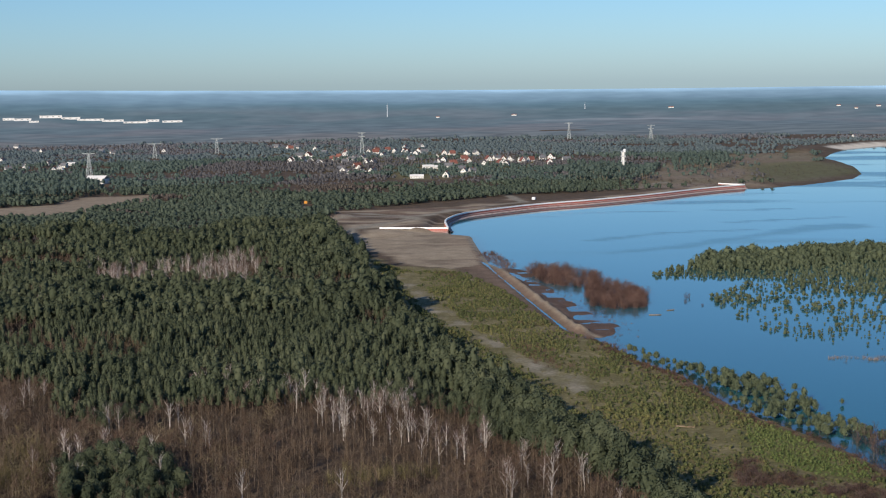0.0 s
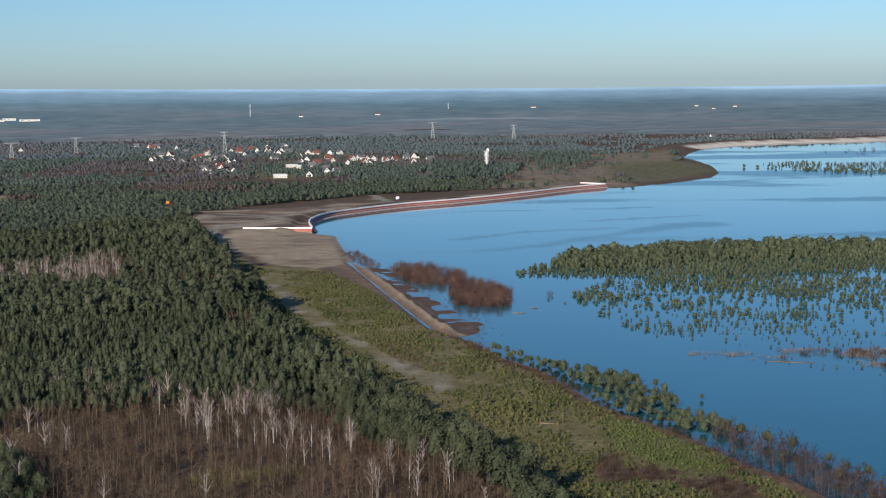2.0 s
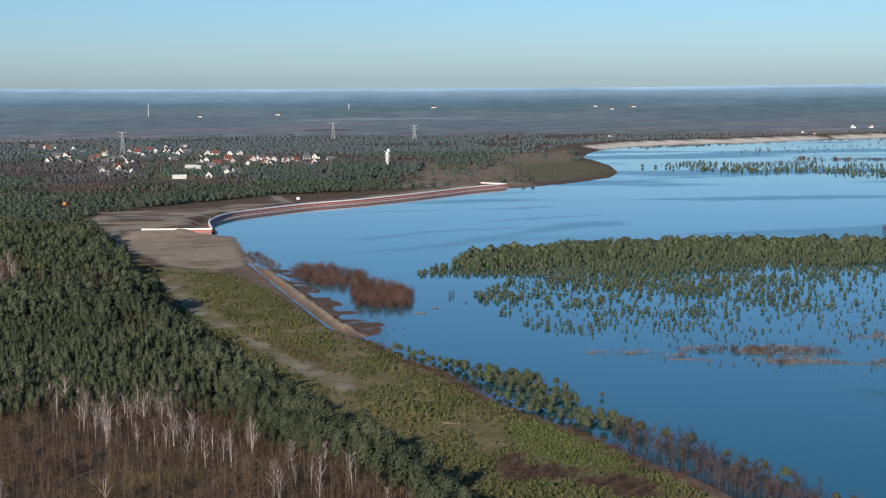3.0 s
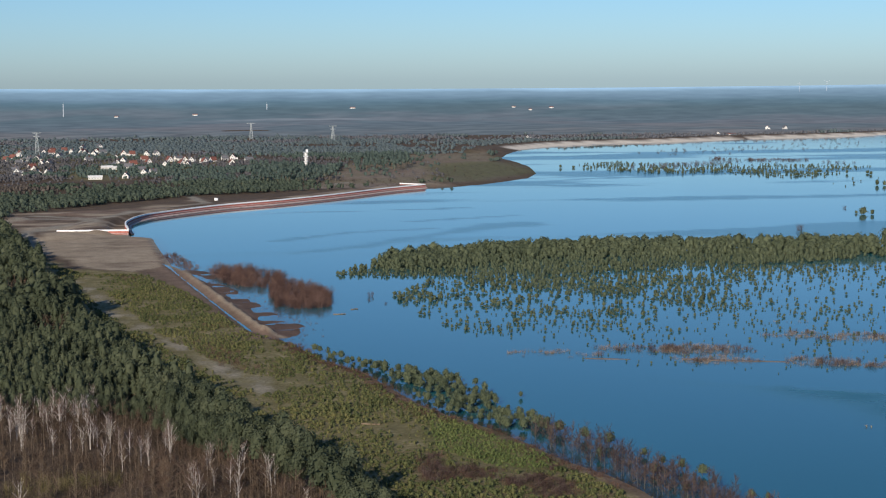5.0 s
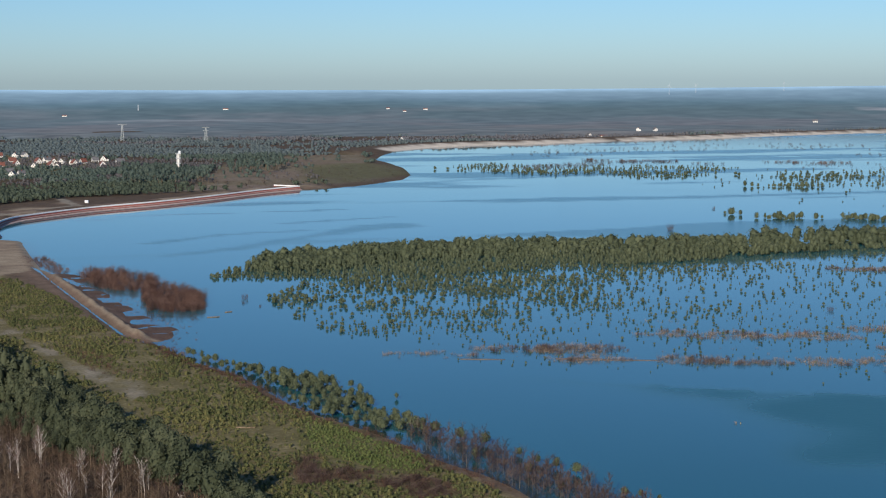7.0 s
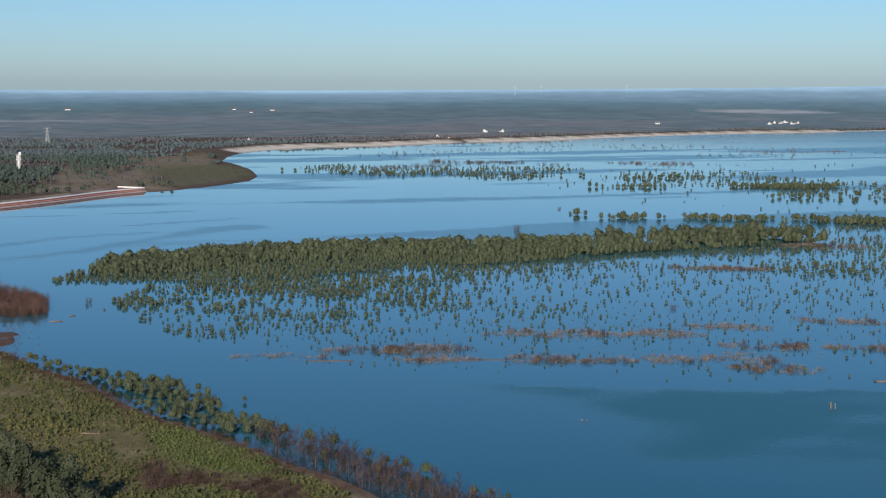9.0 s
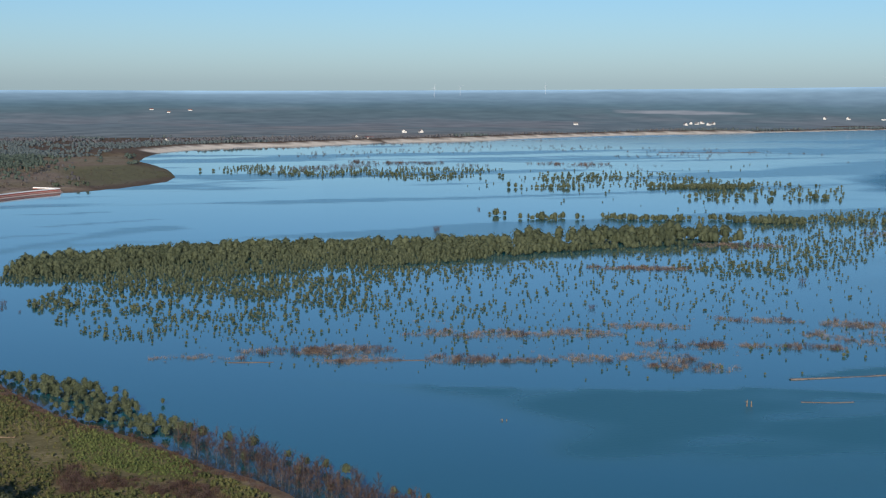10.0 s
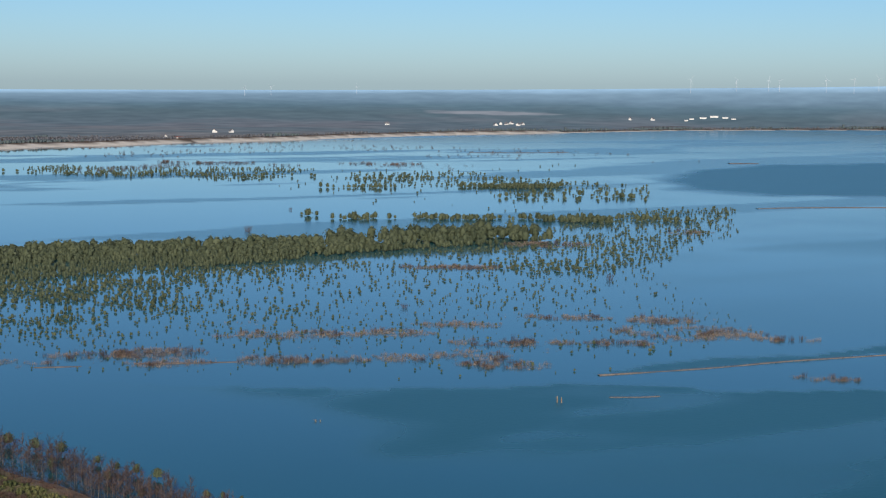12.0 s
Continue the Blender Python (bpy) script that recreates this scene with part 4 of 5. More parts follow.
# pines along the drowned shore
FRINGE = [(60, 634), (72, 610), (81, 592), (97, 560), (112, 538), (117, 518), (120, 496), (119, 476), (126, 462), (125, 450), (112, 450), (108, 462), (99, 480), (95, 500), (93, 522), (86, 558), (76, 582), (69, 618)]
x, y = sown(FRINGE, 2.7)
n = rng.uniform(0, 1, len(x)) < 0.4 + 0.5 * steps(fbm(x, y, 9, 95), 0.4, 0.6)
x, y = x[n], y[n]
shore_pines = [conifer(g, g.uniform(3.2, 4.6), g.uniform(2.8, 3.9), 110, 0.26, 0.1, 0.095, 0.09) for _ in range(7)]
set_out([lone(k, "shore_pine", BARK, LONE_PINE, "rounded green pine standing in water at the bank", "tree", "pines along the bank") for k in shore_pines],
        np.append(x, [146, 149, 139, 153, 156, 159, 118, 128, 126, 131, 136, 128, 141, 137, 143, 122]), np.append(y, [395, 388, 373, 364, 361, 356, 524, 500, 446, 436, 428, 412, 412, 392, 402, 452]), np.append(rng.uniform(0.3, 1.1, len(x)), [0.9, 1.0, 0.6, 0.7, 0.5, 0.5, 0.7, 0.6, 1.2, 1.0, 1.2, 0.8, 0.7, 0.8, 0.7, 1.1]), 0.0)
BARE_SHORE = [(116, 452), (126, 446), (132, 438), (135, 428), (138, 414), (140, 400), (143, 385), (147, 371), (156, 345), (140, 335), (130, 374), (124, 399), (117, 428)]
shore_bare = [broadleaf(g, g.uniform(4, 7.5), g.uniform(3.4, 5), 8, 120, 0.05, 0.036, 0.12) for _ in range(8)]
x, y = sown(BARE_SHORE, 1.9)
n = rng.uniform(0, 1, len(x)) < 0.45 + 0.5 * steps(fbm(x, y, 11, 94), 0.38, 0.58)
planted("drowned_trees", shore_bare, x[n], y[n], rng.uniform(0.45, 1.25, n.sum()), [STEMS, DROWNED, DROWNED], "leafless purplish brown trees standing in water", "trees", squash=0.15)
RED_CLUMPS = [[(44, 884), (60, 892), (70, 878), (86, 846), (80, 798), (66, 802), (53, 822)], [(76, 822), (90, 810), (101, 775), (94, 724), (80, 722), (70, 732), (70, 768)]]
willows = [bush(g, g.uniform(4.0, 6.0), 3.8, 30, 0.045, 2) for _ in range(6)]
for area in RED_CLUMPS:
    x, y = sown(area, 2.5)
    n = rng.uniform(0, 1, len(x)) < 0.45 + 0.5 * steps(fbm(x, y, 14, 92), 0.35, 0.55)
    planted("willow_thicket", willows, x[n], y[n], rng.uniform(0.7, 1.15, n.sum()), [BARK, WILLOW], "reddish brown leafless thicket in the water", "bushes", z=0.0, squash=0.15)
reeds = [bush(g, g.uniform(0.9, 1.6), 2.6, 12, 0.035, 0) for _ in range(5)]
shrubs = [bush(g, g.uniform(1.8, 2.8), 3.0, 20, 0.05, 1) for _ in range(4)]
REED_BEDS = [(296, 520, 9, 6), (327, 572, 9, 7), (360, 581, 13, 7), (354, 528, 13, 7), (325, 511, 9, 8), (325, 486, 10, 7), (369, 520, 7, 6), (394, 505, 8, 6), (418, 574, 11, 6), (420, 526, 7, 8), (449, 546, 9, 8), (426, 505, 9, 7), (451, 510, 11, 9),
             (453, 488, 14, 6), (598, 847, 16, 12), (475, 764, 18, 8), (740, 870, 10, 12), (162, 579, 10, 6), (197, 582, 10, 6), (220, 572, 11, 9), (216, 551, 9, 6), (286, 590, 18, 8), (253, 537, 8, 7), (269, 527, 10, 4), (410, 406, 7, 3)]
x, y = [], []
for cx, cy, a, b in REED_BEDS:
    u = math.atan2(cx, cy)
    n = int(a * b * 4.2)
    k, q = rng.uniform(0, 6.28, n), rng.uniform(0, 1, n) ** 0.6
    e, f = np.cos(k) * q * a * 1.85, np.sin(k) * q * b * 1.45
    x.append(cx + e * math.cos(u) + f * math.sin(u)), y.append(cy - e * math.sin(u) + f * math.cos(u))
x, y = np.concatenate(x), np.concatenate(y)
n = fbm(x, y, 7, 66) > 0.42
planted("reeds", reeds, x[n], y[n], rng.uniform(0.5, 1.3, n.sum()), [BARK, REED], "dry brown reeds in shallow water", "reeds", z=0.0, squash=0.3)
n = (fbm(x, y, 13, 67) > 0.5) & (rng.uniform(0, 1, len(x)) < 0.16)
planted("flooded_scrub", shrubs, x[n], y[n], rng.uniform(0.5, 1.1, n.sum()), [BARK, DROWNED], "leafless brown scrub among the reeds", "bushes", z=0.0, squash=0.3)
x, y = sown([(150, 590), (240, 530), (330, 500), (480, 500), (480, 570), (300, 640), (200, 640)], 5)
n = (rng.uniform(0, 1, len(x)) < 0.5) & (fbm(x, y, 24, 68) > 0.55)
planted("reeds", reeds, x[n], y[n], rng.uniform(0.3, 0.8, n.sum()), [BARK, REED], "thin dry reeds scattered in shallow water", "reeds", z=0.0, squash=0.3)
x, y = sown([(547, 1878), (558, 1731), (639, 1651), (721, 1617), (873, 1706), (864, 1764), (707, 1828), (620, 1921)], 8)
n = rng.uniform(0, 1, len(x)) < 0.25 + 0.6 * steps(fbm(x, y, 45, 97), 0.4, 0.6)
planted("island_pines", lake_pines, x[n], y[n], rng.uniform(0.3, 0.75, n.sum()), [BARK, LAKE_PINE], "far low island of flooded pines", "trees", z=0.0, squash=0.15)
x, y = sown([(590, 1800), (700, 1720), (840, 1730), (900, 1790), (830, 1900), (700, 1890)], 12)
n = fbm(x, y, 70, 69) > 0.47
planted("far_reeds", shrubs, x[n], y[n], rng.uniform(1.2, 2.2, n.sum()), [BARK, HAZED_TWIGS], "far brown reed bed in the lake", "reeds", z=0.0)

x, y = np.concatenate([rng.normal((cx, cy), (a, b), (n0, 2)) for cx, cy, a, b, n0 in ((772, 1950, 9, 16, 26), (800, 1910, 12, 9, 30), (845, 1895, 9, 9, 22), (985, 1820, 12, 14, 30), (1027, 1780, 13, 9, 30))]).T
planted("far_reeds", shrubs, x, y, rng.uniform(1.0, 1.9, len(x)), [BARK, RED_TWIGS], "reddish brown thickets far out in the lake", "bushes", z=0.0)
x, y = sown([(590, 1790), (830, 1740), (1000, 1650), (1500, 1600), (1500, 2200), (1200, 2400), (900, 2350), (620, 2050)], 22)
n = fbm(x * 0.6, y * 1.6, 120, 83) > 0.6
planted("far_reeds", shrubs, x[n], y[n], rng.uniform(0.7, 1.6, n.sum()), [BARK, HAZED_TWIGS], "thin brown reed beds far out in the lake", "reeds", z=0.0)
x, y = sown([(560, 760), (700, 860), (900, 1010), (800, 1150), (1000, 1500), (1300, 1700), (900, 1700), (700, 1600), (620, 900)], 26)
n = rng.uniform(0, 1, len(x)) < 0.3
planted("flooded_pines", small_pines, x[n], y[n], rng.uniform(0.4, 1.0, n.sum()), [BARK, LAKE_PINE], "few small pines far out in the lake", "trees", z=0.0, squash=0.15)

bank = spline(NEAR_BANK[13:22], 0.8)
x, y = bank[:, 0] + rng.normal(-4, 3.5, len(bank)), bank[:, 1] + rng.normal(-2, 3.0, len(bank))
planted("debris", heather, x, y, rng.uniform(0.15, 0.5, len(x)), [BARK, WILLOW], "brown driftwood and dead stalks along the muddy bank", "debris", squash=0.3)
x, y = bank[:, 0] + rng.normal(5, 4, len(bank)), bank[:, 1] + rng.normal(3, 3.0, len(bank))
planted("flooded_scrub", heather, x, y, rng.uniform(0.15, 0.6, len(x)), [BARK, WILLOW], "sparse brown stalks standing in the water by the bank", "bushes", z=0.0, squash=0.3)
x, y = sown([(18, 975), (30, 985), (44, 905), (36, 880)], 2.6)
planted("flooded_scrub", heather, x, y, rng.uniform(0.6, 1.4, len(x)), [BARK, WILLOW], "low reddish scrub at the edge of the lake", "bushes", z=0.0, squash=0.3)

# ---- birches, each a tree of its own ----
BIRCHES = [(-74, 526), (-63, 529), (-58, 531), (-51, 512), (-47, 507), (-38, 477), (-34, 468), (-30, 460), (-30, 464), (-25, 475), (-21, 448), (-16, 486), (-13, 449), (-12, 486), (-9, 456),
           (-2, 425), (3, 431), (11, 431), (20, 412), (21, 399), (25, 398), (27, 392), (35, 391), (16, 381), (42, 374), (-84, 528), (-70, 450), (5, 437), (-6, 460), (-20, 480),
           (-85, 477), (-100, 474), (-104, 478), (-75, 445), (-76, 396), (-74, 399), (-105, 430), (-136, 512), (-135, 522), (-108, 437), (-104, 437), (-51, 384), (-137, 481), (-86, 533), (-62, 516)]
birches = [broadleaf(g, g.uniform(9, 11.5), g.uniform(4.8, 6.6), 8, 230, 0.12, 0.03, 0.3, 2) for _ in range(6)]
bx, by = np.array(BIRCHES, float).T
extra = np.random.default_rng(11)
more = np.array([(-42, 509), (-39, 499), (-35, 481), (-31, 472), (-27, 498), (-24, 480), (-23, 498), (-19, 489), (-15, 480), (-13, 493), (-10, 497), (-3, 447), (0, 435), (10, 446), (5, 425), (21, 417), (30, 416), (37, 403), (15, 387), (26, 380), (-108, 436), (-98, 442), (-103, 404), (-87, 415), (-95, 398), (-90, 432), (-80, 421), (-112, 418), (-101, 425), (-84, 405), (-26, 381), (-7, 427)], float)
bx, by = np.concatenate([bx, more[:, 0]]), np.concatenate([by, more[:, 1]])
far_ones = by > 440
bx, by = np.concatenate([bx, bx[far_ones] + extra.normal(0, 3, far_ones.sum()), (-18, -11, 35, 22)]), np.concatenate([by, by[far_ones] + extra.normal(0, 5, far_ones.sum()), (503, 511, 401, 428)])
sx, sy = sown(BIRCH_STRIP, 8.5)
sx, sy = np.concatenate([sx, extra.uniform(-190, -145, 14)]), np.concatenate([sy, extra.uniform(700, 760, 14)])
bx, by = np.concatenate([bx, sx]), np.concatenate([by, sy])
set_out([lone(k, "birch", BIRCH_BARK, LONE_TWIGS, "leafless birch with pale forked stems among brown scrub", "tree", "birches at the wood's edge") for k in birches], bx, by, extra.uniform(0.7, 1.05, len(bx)) * np.where(by > 700, 1.2, 1.0))

# ---- village plan ----
GREY_ROOFS = [(-279, 2675), (-244, 2638), (-203, 2556), (-208, 2304), (-180, 2163), (-164, 2112), (-178, 2404), (-129, 2146), (-121, 2223), (-110, 2220), (-100, 2092), (-120, 1898), (-111, 1848),
              (-91, 1842), (-91, 2089), (-85, 2297), (-71, 2423), (-58, 2543), (-38, 2335), (-42, 2165), (3, 2134), (9, 1961), (24, 1893), (26, 1832), (5, 1772), (50, 2304), (55, 2014),
              (76, 2157), (82, 1992), (107, 2085), (137, 2137), (165, 2081)]
RED_ROOFS = [(-253, 2619), (-208, 2172), (-198, 2336), (-151, 2201), (-147, 2266), (-144, 2373), (-102, 1955), (-100, 2395), (-84, 2469), (-51, 2377), (-34, 2410), (4, 2320), (15, 2316), (15, 2027),
             (35, 2093), (63, 2130), (83, 2124), (75, 2022), (119, 2096), (150, 2165)]
WEST_HOUSES = [(-549, 2203), (-497, 2019), (-511, 2132), (-503, 2073), (-556, 2581), (-772, 2869), (-676, 2625), (-662, 2619), (-568, 2065), (-560, 2118), (-527, 2529), (-639, 2294), (-451, 2563),
               (711, 2710), (1078, 2747), (1249, 2920), (1281, 2908), (1877, 3334), (2200, 3325), (2242, 3338), (2254, 3306), (2148, 3270), (2213, 3317), (2225, 3283), (2605, 3314), (2660, 3289)]

spread = np.random.default_rng(21)
MORE_GREY = [(round(a + spread.normal(0, 16)), round(b + spread.normal(0, 45))) for a, b in GREY_ROOFS[3:27:2] + RED_ROOFS[1:19:3]]
MORE_RED = [(round(a + spread.normal(0, 16)), round(b + spread.normal(0, 45))) for a, b in RED_ROOFS[:20:2]]

# ---- far woods ----
mid_crowns = [conifer(g, g.uniform(5, 7.5), g.uniform(5.6, 8.2), 10, 0.2, 0.0, 0.2, 0, 5, 2) for _ in range(8)]
far_crowns = [conifer(g, g.uniform(3.4, 5), g.uniform(8, 11), 6, 0.0, 0.0, 0.18, 0, 5, 2) for _ in range(8)]
CLEAR = [FALLOW, EARTHWORKS, SAND_FIELD, MEADOW]
LANDS = [(-1300, 4200), (-430, 1130), (-85, 1150), (-60, 1340), (70, 1470), (330, 1560), (520, 2100), (900, 2540), (2000, 2860), (3000, 2800), (3400, 2400), (3900, 2500), (3200, 3700), (1700, 4500), (0, 4800)]
# Farther bands take foliage colours with more haze painted in.
WOODS = ((5.6, 1150, 1650, "middle_wood", mid_crowns, 0.95, MID_PINE, MID_TWIGS), (7.0, 1650, 2250, "middle_wood", mid_crowns, 1.0, HAZED_PINE, HAZED_TWIGS),
         (9.0, 2250, 2750, "far_wood", far_crowns, 1.0, HAZIEST_PINE, HAZIEST_TWIGS), (12.0, 2750, 4260, "farthest_wood", far_crowns, 1.15, HAZIEST_PINE, HAZIEST_TWIGS))
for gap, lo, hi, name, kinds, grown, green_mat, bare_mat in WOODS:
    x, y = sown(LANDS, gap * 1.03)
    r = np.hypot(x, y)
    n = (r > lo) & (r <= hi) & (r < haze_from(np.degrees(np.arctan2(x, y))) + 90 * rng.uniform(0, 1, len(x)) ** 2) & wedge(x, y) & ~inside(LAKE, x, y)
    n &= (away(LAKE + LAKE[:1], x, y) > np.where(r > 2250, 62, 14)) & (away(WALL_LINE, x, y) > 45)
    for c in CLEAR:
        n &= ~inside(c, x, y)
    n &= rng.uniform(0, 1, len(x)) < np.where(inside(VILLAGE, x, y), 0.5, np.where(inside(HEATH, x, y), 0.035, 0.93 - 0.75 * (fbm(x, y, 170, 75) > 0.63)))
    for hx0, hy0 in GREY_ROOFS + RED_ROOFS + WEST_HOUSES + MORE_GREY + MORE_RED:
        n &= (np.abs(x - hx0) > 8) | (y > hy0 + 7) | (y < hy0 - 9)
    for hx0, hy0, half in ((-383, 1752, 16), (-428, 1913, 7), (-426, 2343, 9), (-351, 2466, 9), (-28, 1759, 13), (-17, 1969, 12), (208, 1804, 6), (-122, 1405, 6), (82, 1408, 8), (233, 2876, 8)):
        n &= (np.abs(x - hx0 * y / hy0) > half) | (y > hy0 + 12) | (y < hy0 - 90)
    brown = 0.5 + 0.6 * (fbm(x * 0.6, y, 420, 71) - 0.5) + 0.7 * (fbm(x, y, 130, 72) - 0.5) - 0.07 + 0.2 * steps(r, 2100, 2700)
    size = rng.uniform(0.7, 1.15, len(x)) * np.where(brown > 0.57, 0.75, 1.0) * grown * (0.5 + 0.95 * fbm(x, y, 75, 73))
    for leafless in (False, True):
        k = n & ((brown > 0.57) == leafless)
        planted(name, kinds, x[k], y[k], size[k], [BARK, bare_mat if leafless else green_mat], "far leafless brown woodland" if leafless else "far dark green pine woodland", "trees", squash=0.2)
tall_pines = [conifer(g, g.uniform(11, 14), g.uniform(5, 7), 34, 0.58, 0.1, 0.15, 0.22) for _ in range(6)]
for area, gap in (([(-451, 1604), (-413, 1467), (-376, 1487), (-339, 1539), (-355, 1668), (-418, 1656)], 7.5), ([(265, 1810), (290, 1985), (340, 2080), (372, 1925), (315, 1815)], 10), ([(130, 1640), (150, 1900), (215, 1890), (225, 1650), (185, 1600)], 9)):
    x, y = sown(area, gap)
    n = (rng.uniform(0, 1, len(x)) < 0.75) & (np.hypot(x - 206, y - 1790) > 14)
    planted("tall_pines", tall_pines, x[n], y[n], rng.uniform(0.7, 1.1, n.sum()), [STEMS, HAZED_PINE], "tall pines with bare stems and dark crowns", "trees", squash=0.12)
x, y = sown(HEATH[:5] + [(487, 1940), (460, 1740), (400, 1610), (320, 1545)], 9)
n = ((fbm(x, y, 70, 81) > 0.46) & (rng.uniform(0, 1, len(x)) < 0.75)) | (away(FAR_BANK, x, y) < 12)
n &= ~inside(LAKE, x, y)
planted("meadow_shrubs", shrubs, x[n], y[n], rng.uniform(0.35, 0.9, n.sum()), [BARK, LONE_HEATH], "brown shrubs on the lakeside meadow", "bushes")


# ---- the retaining wall along the lake ----
def ribbon(line, heights, offsets):
    """A closed profile swept along a plan line; offsets go to the land side."""
    p = np.asarray(line, float)
    d = np.gradient(p, axis=0)
    d /= np.linalg.norm(d, axis=1)[:, None]
    side = np.stack([-d[:, 1], d[:, 0]], 1)
    v = np.concatenate([np.column_stack([p + side * o, np.full(len(p), h)]) for h, o in zip(heights, offsets)])
    n, k = len(p), len(heights)
    f = [(j * n + i, j * n + i + 1, ((j + 1) % k) * n + i + 1, ((j + 1) % k) * n + i) for j in range(k) for i in range(n - 1)]
    return v, np.array(f)


def retaining_wall():
    line = spline(WALL_LINE, 3.0)
    west = spline([(-45, 1120), (-20, 1115.4), (4, 1111)], 3.0)
    hook = spline([(293, 1523), (282, 1535), (272, 1546)], 3.0)
    wall = tagged(new("retaining_wall"), "long rust-red sheet pile wall with a white concrete coping", "wall")
    for run in (west, line, hook):
        n = len(run)
        t = np.linspace(0, n - 1, int(n * 3 / 0.4))
        dense = np.column_stack([np.interp(t, np.arange(n), run[:, i]) for i in (0, 1)])
        zig = np.where(np.arange(len(dense)) % 4 < 2, 0.07, -0.07)[:, None]
        d = np.gradient(dense, axis=0)
        d /= np.linalg.norm(d, axis=1)[:, None]
        dense = dense + np.stack([-d[:, 1], d[:, 0]], 1) * zig
        v, f = ribbon(dense, (-1.5, 3.1, 3.1, -1.5), (-3.0, 0, 0.5, 0.5))
        part("sheet_piling", solid("sheet_piling", v, f, [SHEET_WALL]), None, wall)
        v, f = ribbon(run, (3.0, 4.0, 4.0, 3.0), (-0.75, -0.45, 0.6, 0.6))
        part("coping", solid("coping", v, f, [COPING]), None, wall, "white concrete coping")
        v, f = ribbon(run, (1.3, 1.65, 1.65, 1.3), (-1.75, -1.5, -0.6, -0.6))
        part("waler", solid("waler", v, f, [PINK_STONE]), None, wall, "pinkish horizontal waler")
        v, f = ribbon(run, (-1.5, -0.2, 0.75, 0.3, -1.5), (-6.0, -4.4, -2.2, -1.6, -1.6))
        v[:, :2] += np.random.default_rng(8).uniform(-0.25, 0.25, (len(v), 2))
        part("stone_footing", solid("stone_footing", v, f, [PINK_STONE]), None, wall, "pale pinkish rubble footing")
    return wall


retaining_wall()


# ---- low bars of mud and sand in the lake ----
for bar, wide, high in MUD_BARS:
    line = spline(bar, 4.0)
    v, f = ribbon(line, (-0.6, high, high * 0.9, -0.6), (-wide * 1.6, -wide * 0.5, wide * 0.5, wide * 1.6))
    n = len(line)
    swell = 0.35 + 1.1 * fbm(line[:, 0], line[:, 1], 16, 91)
    v[:, 2] = np.where(v[:, 2] > 0, v[:, 2] * np.tile(swell, 4) * 1.3 - 0.12, v[:, 2])
    tagged(new("mud_bar", solid("mud_bar", v, f, [MUD])), "low brown mud bar just above the water", "mud bank")

# ---- buildings ----
def house(w, d, eaves, ridge, roof_mat, label, annex=0.0, wall_mat=None):
    thing = tagged(new("house"), label, "house", "houses of the village")
    wall_mat = wall_mat or PLASTER
    bm = bmesh.new()
    rows = []
    for yy in (-d / 2, d / 2):
        rows.append([bm.verts.new(c) for c in ((-w / 2, yy, -0.5), (w / 2, yy, -0.5), (w / 2, yy, eaves), (0, yy, ridge - 0.25), (-w / 2, yy, eaves))])
    bm.faces.new(rows[0]), bm.faces.new(rows[1][::-1])
    for i in range(5):
        j = (i + 1) % 5
        bm.faces.new((rows[0][j], rows[0][i], rows[1][i], rows[1][j]))
    if annex:
        box(bm, w / 2, -d * 0.3, -0.5, w / 2 + annex, d * 0.3, eaves * 0.8)
    part("wall", bm, wall_mat, thing)
    bm = bmesh.new()
    o, s = 0.45, (ridge - eaves) / (w / 2)
    for k in (-1, 1):
        lo = (k * (w / 2 + o), eaves - o * s)
        q = [bm.verts.new(c) for yy in (-d / 2 - o, d / 2 + o) for c in ((lo[0], yy, lo[1]), (0, yy, ridge), (0, yy, ridge + 0.25), (lo[0], yy, lo[1] + 0.25))]
        for a in ((0, 1, 2, 3), (7, 6, 5, 4), (0, 4, 5, 1), (3, 2, 6, 7), (0, 3, 7, 4), (1, 5, 6, 2)):
            bm.faces.new([q[i] for i in a])
    bmesh.ops.recalc_face_normals(bm, faces=bm.faces[:])
    cover = part("roof", bm, roof_mat, thing)
    part("chimney", box(bmesh.new(), 0.6, -0.4, ridge - 1.2, 1.3, 0.4, ridge + 0.9), RED_TILE, cover)
    for x0, z0 in ((-w * 0.3, 0.9), (w * 0.14, 0.9), (-0.6, eaves + 0.7)):
        part("window", box(bmesh.new(), x0, -d / 2 - 0.04, z0, x0 + 1.2, -d / 2 + 0.1, z0 + 1.3), DARK_PANE, thing)
    for y0 in (-d * 0.3, d * 0.15):
        part("window", box(bmesh.new(), -w / 2 - 0.04, y0, 0.9, -w / 2 + 0.1, y0 + 1.3, 2.2), DARK_PANE, thing)
    part("door", box(bmesh.new(), w / 2 - 0.1, -0.5, 0, w / 2 + 0.05, 0.5, 2.05), TIMBER, thing)
    return thing


def ground_pose(x, y, turn):
    return pose(x, y, float(top(np.array([x]), np.array([y]))[0]), 0, 0, turn)


